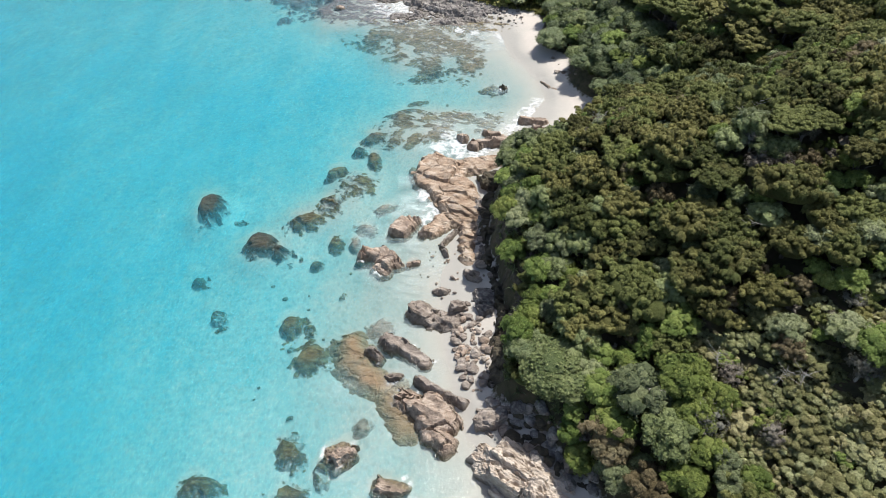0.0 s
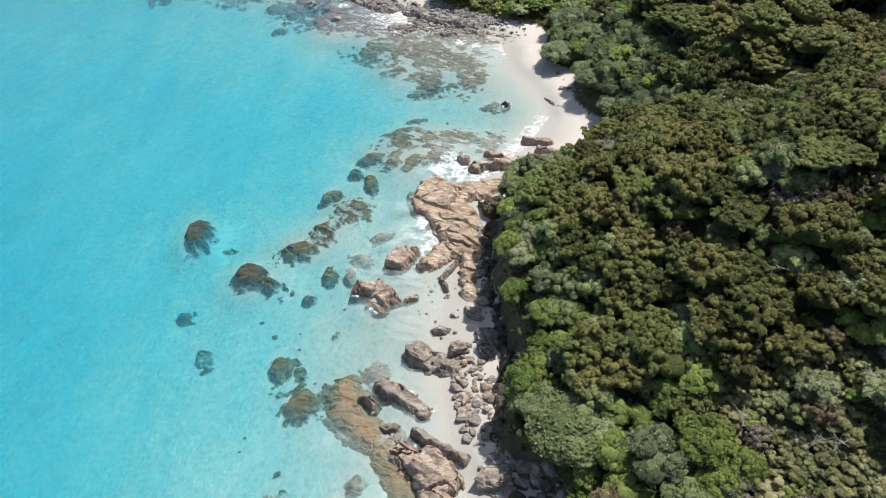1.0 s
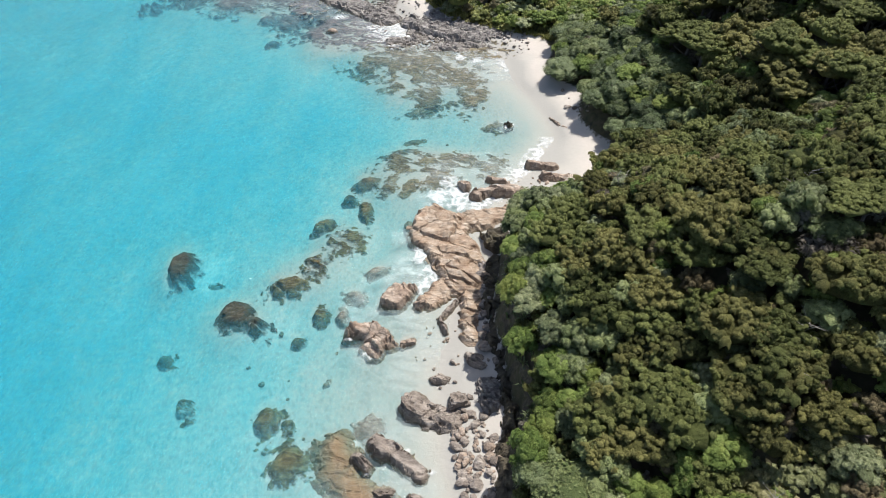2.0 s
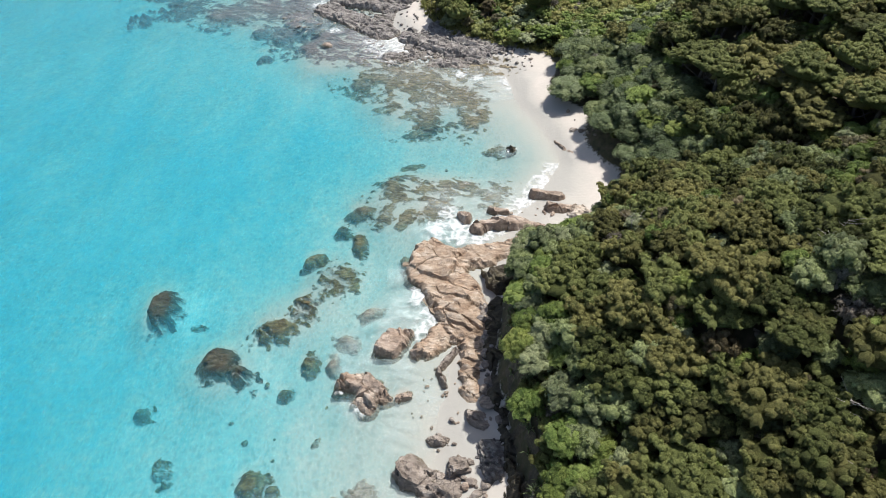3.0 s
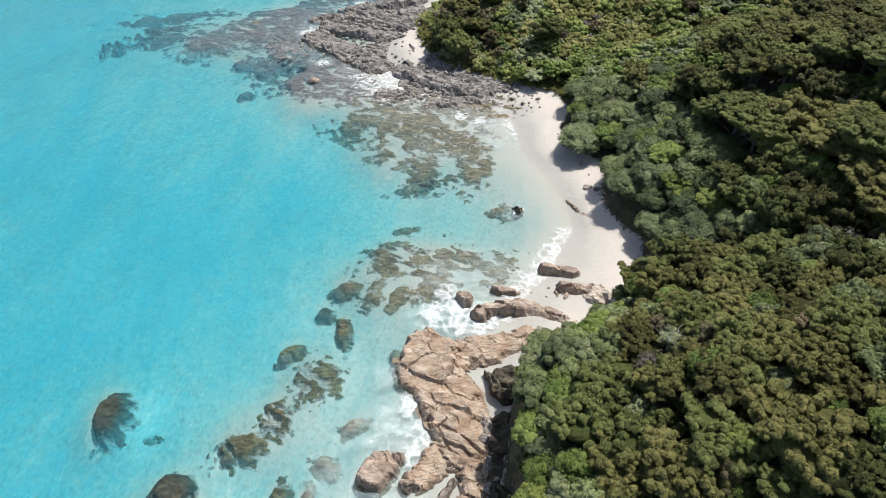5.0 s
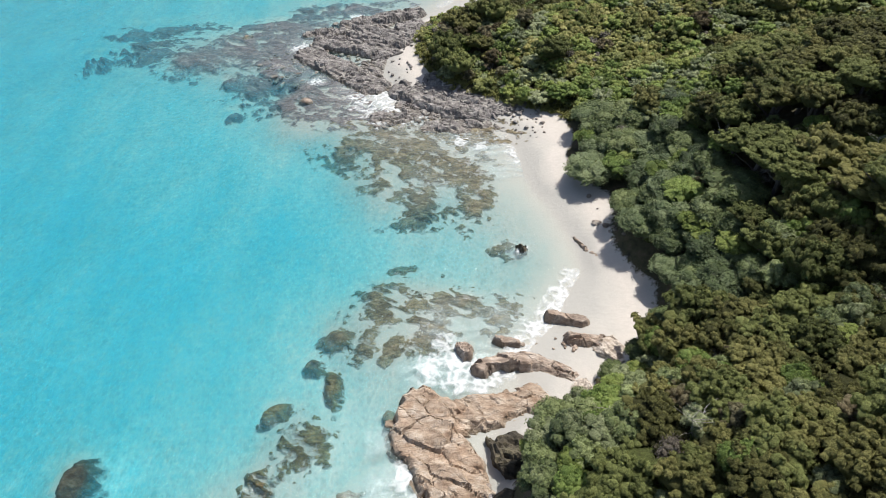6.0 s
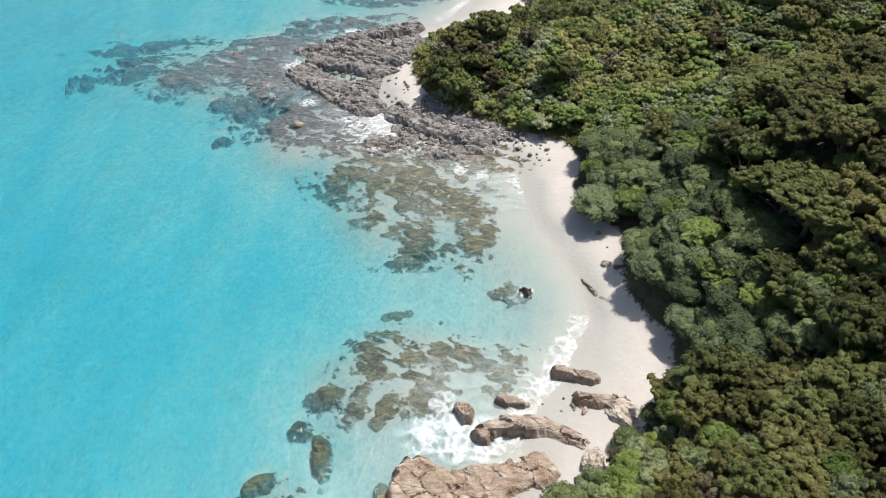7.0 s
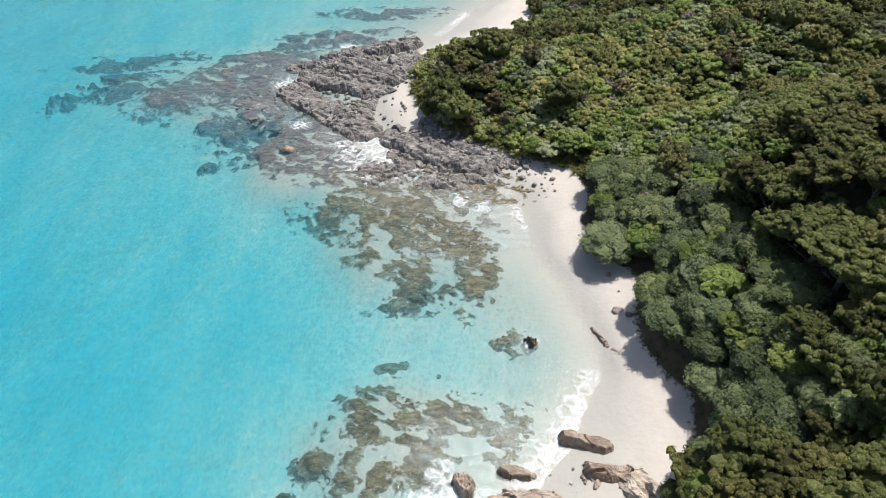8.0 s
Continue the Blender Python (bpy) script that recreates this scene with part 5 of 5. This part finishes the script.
def lift(x, y, inland):
    """How far the scrub's canopy stands above its low growth: stepped ranks with steep sides to the south."""
    x, y = np.asarray(x, float), np.asarray(y, float)
    s = (y + 0.28 * x + 7 * fbm(x * 0.06, y * 0.06, 61, 2)) / 8.0
    saw = s - np.floor(s)
    rank = np.power(1 - saw, 0.8) * smooth(-0.30, 0.15, fbm(x * 0.07, y * 0.10, 62, 2))
    return rank * (0.4 + 1.3 * smooth(18, 26, x) * smooth(30, 38, y) * smooth(72, 60, y) + 2.3 * smooth(60, 72, y)) * smooth(3, 9, inland) * (1 - smooth(105, 111, y) * smooth(46, 36, x)) * (1 - 0.85 * smooth(38, 32, x) * smooth(91, 96, y))


# the rest is strewn over the hillside by its own drift of kinds
rng = np.random.default_rng(9)
step = 1.75
sx, sy = np.meshgrid(np.arange(2, 96, step), np.arange(12, 172, step * 0.9))
sx[1::2] += step / 2
sx, sy = (sx + rng.uniform(-0.8, 0.8, sx.shape)).ravel(), (sy + rng.uniform(-0.8, 0.8, sy.shape)).ravel()
gz, inland, _ = plan(sx, sy)
good = (inland > np.where((sy > 68) & (sy < 107), 1.6, np.where((sy > 26) & (sy < 62), 1.2, 0.1))) & (sx < np.minimum(31 + 0.52 * (sy - 16), 64))
sx, sy, gz, inland = sx[good], sy[good], gz[good], inland[good]
for x, y, r in placed:
    free = np.hypot(sx - x, sy - y) > r * 0.72
    sx, sy, gz, inland = sx[free], sy[free], gz[free], inland[free]

drift, drift2 = fbm(sx * 0.09, sy * 0.09, 51, 3), fbm(sx * 0.16, sy * 0.16, 52, 3)
luck = rng.uniform(0, 1, len(sx))
south_low = smooth(16, 20, sx) * smooth(33, 27, sy)
head = smooth(108, 113, sy) * smooth(44, 34, sx) * smooth(136, 128, sy)
rank = lift(sx, sy, inland)
valley = smooth(100, 108, sy) * smooth(14, 20, sx)
hollow = smooth(38, 32, sx) * smooth(91, 96, sy) * smooth(114, 109, sy)
green_belt = np.maximum(smooth(31, 26, sx) * smooth(66, 71, sy) * smooth(110, 104, sy), hollow)
leafy = 0.08 + 0.8 * green_belt + 0.16 * smooth(56, 40, sy) + 0.62 * smooth(10, 4, inland) * smooth(70, 62, sy) + 0.3 * smooth(5, 2, inland) - 0.3 * south_low + 0.5 * head + 0.2 * valley + 0.45 * smooth(0.14, 0.4, drift)
kinds = np.where(luck < leafy * 0.5, 1, np.where(luck < leafy, 2, 0))
kinds = np.where((luck > 0.92) & (drift2 > -0.1), 3, kinds)
kinds = np.where((luck > 0.86) & (luck <= 0.92) & (drift2 < 0.05), 4, kinds)
kinds = np.where((rng.uniform(0, 1, len(sx)) < 0.97 * south_low + 0.97 * head) & (kinds == 0), 5, kinds)
mixed = rng.uniform(0, 1, len(sx))
kinds = np.where((kinds == 5) & (mixed < 0.45 * head), np.where(mixed < 0.28 * head, 1, 0), kinds)
kinds = np.where((kinds == 2) & (rng.uniform(0, 1, len(sx)) < 0.10 * head), 3, kinds)
kinds = np.where((kinds == 2) & (rng.uniform(0, 1, len(sx)) < 0.75 * head), 1, kinds)
kinds = np.where((kinds == 1) & (rng.uniform(0, 1, len(sx)) < 0.5 * head), 5, kinds)
kinds = np.where(((kinds == 3) | (kinds == 4)) & (rng.uniform(0, 1, len(sx)) < 0.7 * head), 1, kinds)
# the point of the headland is darker and mixed, its middle yellow-green in drifts
stand_ = fbm(sx * 0.13, sy * 0.13, 57, 3)
chance = rng.uniform(0, 1, len(sx))
kinds = np.where((head > 0.5) & (stand_ > 0.16) & (chance < 0.8), 5, np.where((head > 0.5) & (stand_ < -0.18) & (chance < 0.6), 2, kinds))
kinds = np.where((head > 0.5) & (chance < 0.14 * smooth(10, 4, sx)), 0, np.where((head > 0.5) & (chance > 1 - 0.22 * smooth(14, 6, sx)), 3, kinds))
gap_ = (kinds == 0) & (rank < 0.3) & (sy > 60) & (inland > 8) & (drift2 > -0.12)
kinds = np.where(gap_ & (luck < 0.55), 1, np.where(gap_ & (luck < 0.68), 2, kinds))
# cushions of scrub stand wider apart than the other shrubs
roomy = np.ones(len(sx), bool)
taken = {}
for i in np.argsort(rng.uniform(0, 1, len(sx))):
    if kinds[i] == 0:
        cell = (int(sx[i] // 2.0), int(sy[i] // 2.0))
        close = [j for a in (-1, 0, 1) for b in (-1, 0, 1) for j in taken.get((cell[0] + a, cell[1] + b), ())]
        if any((sx[i] - sx[j]) ** 2 + (sy[i] - sy[j]) ** 2 < 1.95 ** 2 for j in close):
            roomy[i] = False
        else:
            taken.setdefault(cell, []).append(i)
sx, sy, gz, inland, kinds = sx[roomy], sy[roomy], gz[roomy], inland[roomy], kinds[roomy]
rank = lift(sx, sy, inland)
stature = 1 - 0.65 * smooth(108, 113, sy) * smooth(44, 34, sx)
belt = smooth(31, 26, sx) * smooth(66, 71, sy) * smooth(110, 104, sy) > 0.5
MOST = {0: 260, 1: 150, 2: 110, 3: 90, 4: 70, 5: 90}
single = {k: 0 for k in MOST}
left = np.ones(len(sx), bool)
for i in np.argsort(np.hypot(sx - 12, (sy - 60) * 0.7)):
    k = int(kinds[i])
    if single[k] < MOST[k]:
        single[k] += 1
        left[i] = False
        r = rng.uniform(1.7, 2.9) * (1.15 if sy[i] > 62 else 1.0) if k == 0 else rng.uniform(0.6, 1.9) if k == 5 else rng.uniform(0.9, 1.55)
        sort = (SCRUB, BUSH, PALE, RUST, GREY, LOW)[k]
        kz = rng.uniform(0.85, 1.15) if k in (0, 5) else rng.uniform(0.95, 1.35)
        if k == 0 and rank[i] > 0.7:
            sort, kz = TALL_SCRUB, (0.45 + 0.33 * rank[i] * 1.5 / r)
        if k == 5:
            sort = LOW[:1] if sy[i] < 60 else LOW[1:]
        if k in (1, 2) and belt[i]:
            sort, r, kz = (POHU if i % 5 else BUSH), rng.uniform(1.4, 2.3), rng.uniform(0.7, 1.0)
        plant(sort[i % len(sort)], sx[i], sy[i], r, rng.uniform(0, 360), kz=kz)


def strewn(name, label, mat, protos, pick, r0, r1, tall):
    """All the bushes of one sort that nobody could count, as one mesh."""
    vs, fs, tint, base = [], [], [], 0
    for i in np.flatnonzero(pick):
        v, f = protos[i % len(protos)]
        r, a = rng.uniform(r0, r1) * (1.0 if stature[i] > 0.6 else rng.choice((0.55, 0.8, 1.0, 1.25))), rng.uniform(0, 6.283)
        c, s = math.cos(a) * r, math.sin(a) * r
        w = np.empty_like(v)
        w[:, 0], w[:, 1] = v[:, 0] * c - v[:, 1] * s + sx[i], v[:, 0] * s + v[:, 1] * c + sy[i]
        w[:, 2] = v[:, 2] * r * rng.uniform(0.8, 1.2) + gz[i] + stature[i] * tall * rng.uniform(0.75, 1.1) + (rank[i] if mat is OLIVE else 0.0)
        vs.append(w)
        fs.append(f + base)
        tint.append(np.full(len(v), rng.uniform(0, 1)))
        base += len(v)
    if vs:
        me = mesh_of(name, np.concatenate(vs), np.concatenate(fs), mat, flat=False)
        field(me, "tint", np.concatenate(tint))
        tagged(new(name, me), label, "scrub", kind="stuff")


near = [cushion_arrays(300 + i, 32, 125, 850, 0.038) for i in range(9)]
distant_scrub = [cushion_arrays(310 + i, 32, 85, 380, 0.044) for i in range(6)]
farther = [crown_arrays(320 + i, 40, 460, 0.060, flat=0.8, lobe=0.23, spread_=0.84) for i in range(5)]
distant = (sy > 112) | (sx > 46)
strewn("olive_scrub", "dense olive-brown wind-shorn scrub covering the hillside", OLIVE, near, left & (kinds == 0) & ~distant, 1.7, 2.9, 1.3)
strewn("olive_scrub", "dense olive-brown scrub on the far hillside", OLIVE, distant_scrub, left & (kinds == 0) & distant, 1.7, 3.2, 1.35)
strewn("low_growth", "low yellow-green growth on the open slope", STRAW, farther, left & (kinds == 5) & (sy > 60), 1.1, 1.8, 0.5)
strewn("low_growth", "dry yellow low growth on the open slope", DRY, farther, left & (kinds == 5) & (sy <= 60), 1.1, 1.8, 0.3)
strewn("green_scrub", "mixed fresh green shrubs on the headland", FRESH, farther, left & (kinds == 1), 1.0, 1.6, 1.4)
strewn("broadleaf_scrub", "grey-green broadleaf shrubs on the hillside", PALELEAF, farther, left & (kinds == 2), 1.0, 1.6, 1.4)
strewn("russet_scrub", "brown-tinted shrubs on the hillside", RUSSET, farther, left & (kinds == 3), 0.9, 1.5, 1.3)
strewn("grey_scrub", "grey twiggy shrubs on the hillside", GREYTWIG, farther, left & (kinds == 4), 0.9, 1.4, 1.3)

# lower growth that closes the gaps under and between the crowns
stem = np.array(placed + [(a, b, 1.7 if k == 0 else 1.2) for a, b, k in zip(sx[left], sy[left], kinds[left])])
ux, uy = (a.ravel() for a in np.meshgrid(np.arange(-6, 60, 1.0), np.arange(14, 150, 1.0)))
ux, uy = ux + rng.uniform(-0.35, 0.35, len(ux)), uy + rng.uniform(-0.35, 0.35, len(uy))
uz, uin, _ = plan(ux, uy)
bare = ((uy < 68) | (uy > 106) | (ux < 25)) & (uin > np.where(uy > 107, 0.8, np.where(uy > 66, 2.2, 1.2))) & ((uy < 112) | (ux < 44)) & (ux < 31 + 0.52 * (uy - 16))
ux, uy, uz = ux[bare], uy[bare], uz[bare]
bare = np.array([np.min(np.hypot(stem[:, 0] - a, stem[:, 1] - b) / stem[:, 2]) > 0.66 for a, b in zip(ux, uy)])
sx, sy, gz = ux[bare], uy[bare], uz[bare]
rank, stature = np.zeros(len(sx)), np.ones(len(sx))
lower = [cushion_arrays(330 + i, 7, 12, 36, 0.11, lump=0.34, puff=0.2) for i in range(6)]
sort = rng.integers(0, 5, len(sx))
sort = np.where((sy < 28) & (sx > 17) & (sort != 3), 6, sort)
sort = np.where((sy > 108) & (sort != 4), np.where(sort == 0, 3, 5), sort)
strewn("undergrowth", "olive undergrowth filling gaps between scrub trees", OLIVE, lower, sort < 3, 0.65, 1.1, 0.5)
strewn("undergrowth", "green undergrowth filling gaps between scrub trees", FRESH, lower, sort == 3, 0.45, 0.85, 0.55)
strewn("undergrowth", "yellow-green undergrowth on the open slopes", STRAW, lower, sort == 5, 0.6, 1.1, 0.6)
strewn("undergrowth", "dry yellow undergrowth on the open slope", DRY, lower, sort == 6, 0.6, 1.1, 0.3)
strewn("undergrowth", "grey twiggy undergrowth between scrub trees", GREYTWIG, lower, sort == 4, 0.4, 0.8, 0.5)

# scrub out of the walk's sight, where the hillside goes on
mx, my = (a.ravel() for a in np.meshgrid(np.arange(10, 100, 2.9), np.arange(-26, 176, 2.7)))
mx, my = mx + rng.uniform(-1.1, 1.1, len(mx)), my + rng.uniform(-1.1, 1.1, len(my))
mz, minland, _ = plan(mx, my)
rim = np.minimum(31 + 0.52 * (my - 16), 64)
beyond = (minland > 1.0) & (my < 172) & (((mx > rim) & (mx < rim + 16)) | ((my < 12) & (mx < 34)))
sx, sy, gz = mx[beyond], my[beyond], mz[beyond]
rank, stature = lift(sx, sy, minland[beyond]), np.ones(len(sx))
strewn("olive_scrub", "olive scrub on the slopes beyond", OLIVE, [cushion_arrays(340 + i, 14, 30, 60, 0.08, puff=0.15) for i in range(4)], np.ones(len(sx), bool), 1.9, 2.9, 1.3)

for group_ in (POHU, BUSH, PALE, RUST, GREY, SCRUB, TALL_SCRUB, LOW):
    for proto in group_:
        for o in (*proto.children_recursive, proto):
            bpy.data.objects.remove(o)


# ---- dead trees ----
def dead_tree(x, y, tall, seed, lean):
    """A bare bleached tree: a forked trunk and crooked branches, each its own part."""
    r = random.Random(seed)
    ob = new("dead_tree")
    z = height(x, y)
    ob.location = (x, y, z)
    top = [(lean * 0.2 * tall * k + r.uniform(-0.06, 0.06), r.uniform(-0.06, 0.06), tall * (k - 0.1), 0.055 * (1.15 - k)) for k in (0, 0.25, 0.5, 0.75, 1.0)]
    part("trunk", tubes("trunk", [top], DEADWOOD, 6), ob)
    for i in range(13):
        k = r.uniform(0.35, 1.0)
        a, out = r.uniform(0, 6.283), tall * r.uniform(0.16, 0.42)
        p = [lean * 0.2 * tall * k, 0.0, tall * (k - 0.1)]
        row = []
        for j in range(5):
            row.append((*p, 0.026 * (1 - 0.2 * j)))
            p = [p[0] + math.cos(a) * out * 0.25 + r.uniform(-0.07, 0.07), p[1] + math.sin(a) * out * 0.25 + r.uniform(-0.07, 0.07), p[2] + out * 0.16 + r.uniform(-0.04, 0.06)]
        part("branch", tubes("branch", [row], DEADWOOD, 4), ob)
    return tagged(ob, "bare bleached dead tree standing among the scrub", "tree", "dead trees")


for i, (x, y, tall) in enumerate(((27.2, 47.6, 3.6), (22.9, 33.3, 3.2), (28.6, 31.0, 3.0), (19.6, 26.2, 3.0), (22.6, 24.4, 2.6), (24.5, 24.0, 2.6), (25.5, 46.6, 3.4), (16.2, 54.4, 3.0),
                                  (38.0, 96.4, 3.2), (39.3, 79.4, 3.4), (23.4, 36.0, 3.2), (29.6, 87.6, 3.0), (34.7, 83.8, 3.4), (14.6, 24.4, 2.8), (11.4, 57.6, 2.6), (17.2, 55.2, 2.8), (33.5, 70.5, 3.2), (21.4, 32.0, 2.8))):
    dead_tree(x, y, tall, 400 + i, (-1) ** i)


# ---- coastal grass ----
def tussocks(name, label, spots, mat, blades, long):
    """Tufts of arching blades, as one mesh."""
    r = np.random.default_rng(77)
    vs = []
    for x, y, z in spots:
        a, lean_ = r.uniform(0, 6.283, blades), r.uniform(0.25, 0.95, blades)
        l = long * r.uniform(0.6, 1.2, blades)
        ux, uy = np.cos(a), np.sin(a)
        w = 0.045 * r.uniform(0.7, 1.4, blades)
        root = np.stack([x + 0.08 * ux, y + 0.08 * uy, np.full(blades, z - 0.05)], 1)
        mid = root + np.stack([ux * lean_ * l * 0.45, uy * lean_ * l * 0.45, l * 0.62], 1)
        tip = root + np.stack([ux * lean_ * l, uy * lean_ * l, l * (0.85 - 0.45 * lean_)], 1)
        side = np.stack([-uy * w, ux * w, np.zeros(blades)], 1)
        vs.append(np.stack([root - side, root + side, mid + side, tip, mid - side], 1).reshape(-1, 3))
    v = np.concatenate(vs)
    b = np.arange(0, len(v), 5)
    f = np.concatenate([np.stack([b, b + 1, b + 2], 1), np.stack([b, b + 2, b + 4], 1), np.stack([b + 4, b + 2, b + 3], 1)])
    tagged(new(name, mesh_of(name, v, f, mat)), label, "grass", kind="stuff")


rng = np.random.default_rng(21)
tx, ty = rng.uniform(-6, 20, 5200), rng.uniform(104, 146, 5200)
tz, tin, _ = plan(tx, ty)
rim_ = (tin > -0.5) & (tin < 2.4)
tussocks("coastal_grass", "yellow-green tussocks and flax along the headland foot", list(zip(tx[rim_], ty[rim_], tz[rim_])), STRAW, 16, 0.75)
tx, ty = rng.uniform(2, 12, 1600), rng.uniform(20, 64, 1600)
tz, tin, _ = plan(tx, ty)
rim_ = (tin > 0.9) & (tin < 2.2)
tussocks("cliff_grass", "dark green growth hanging on the shaded cliff", list(zip(tx[rim_], ty[rim_], tz[rim_])), BROADLEAF, 14, 0.7)
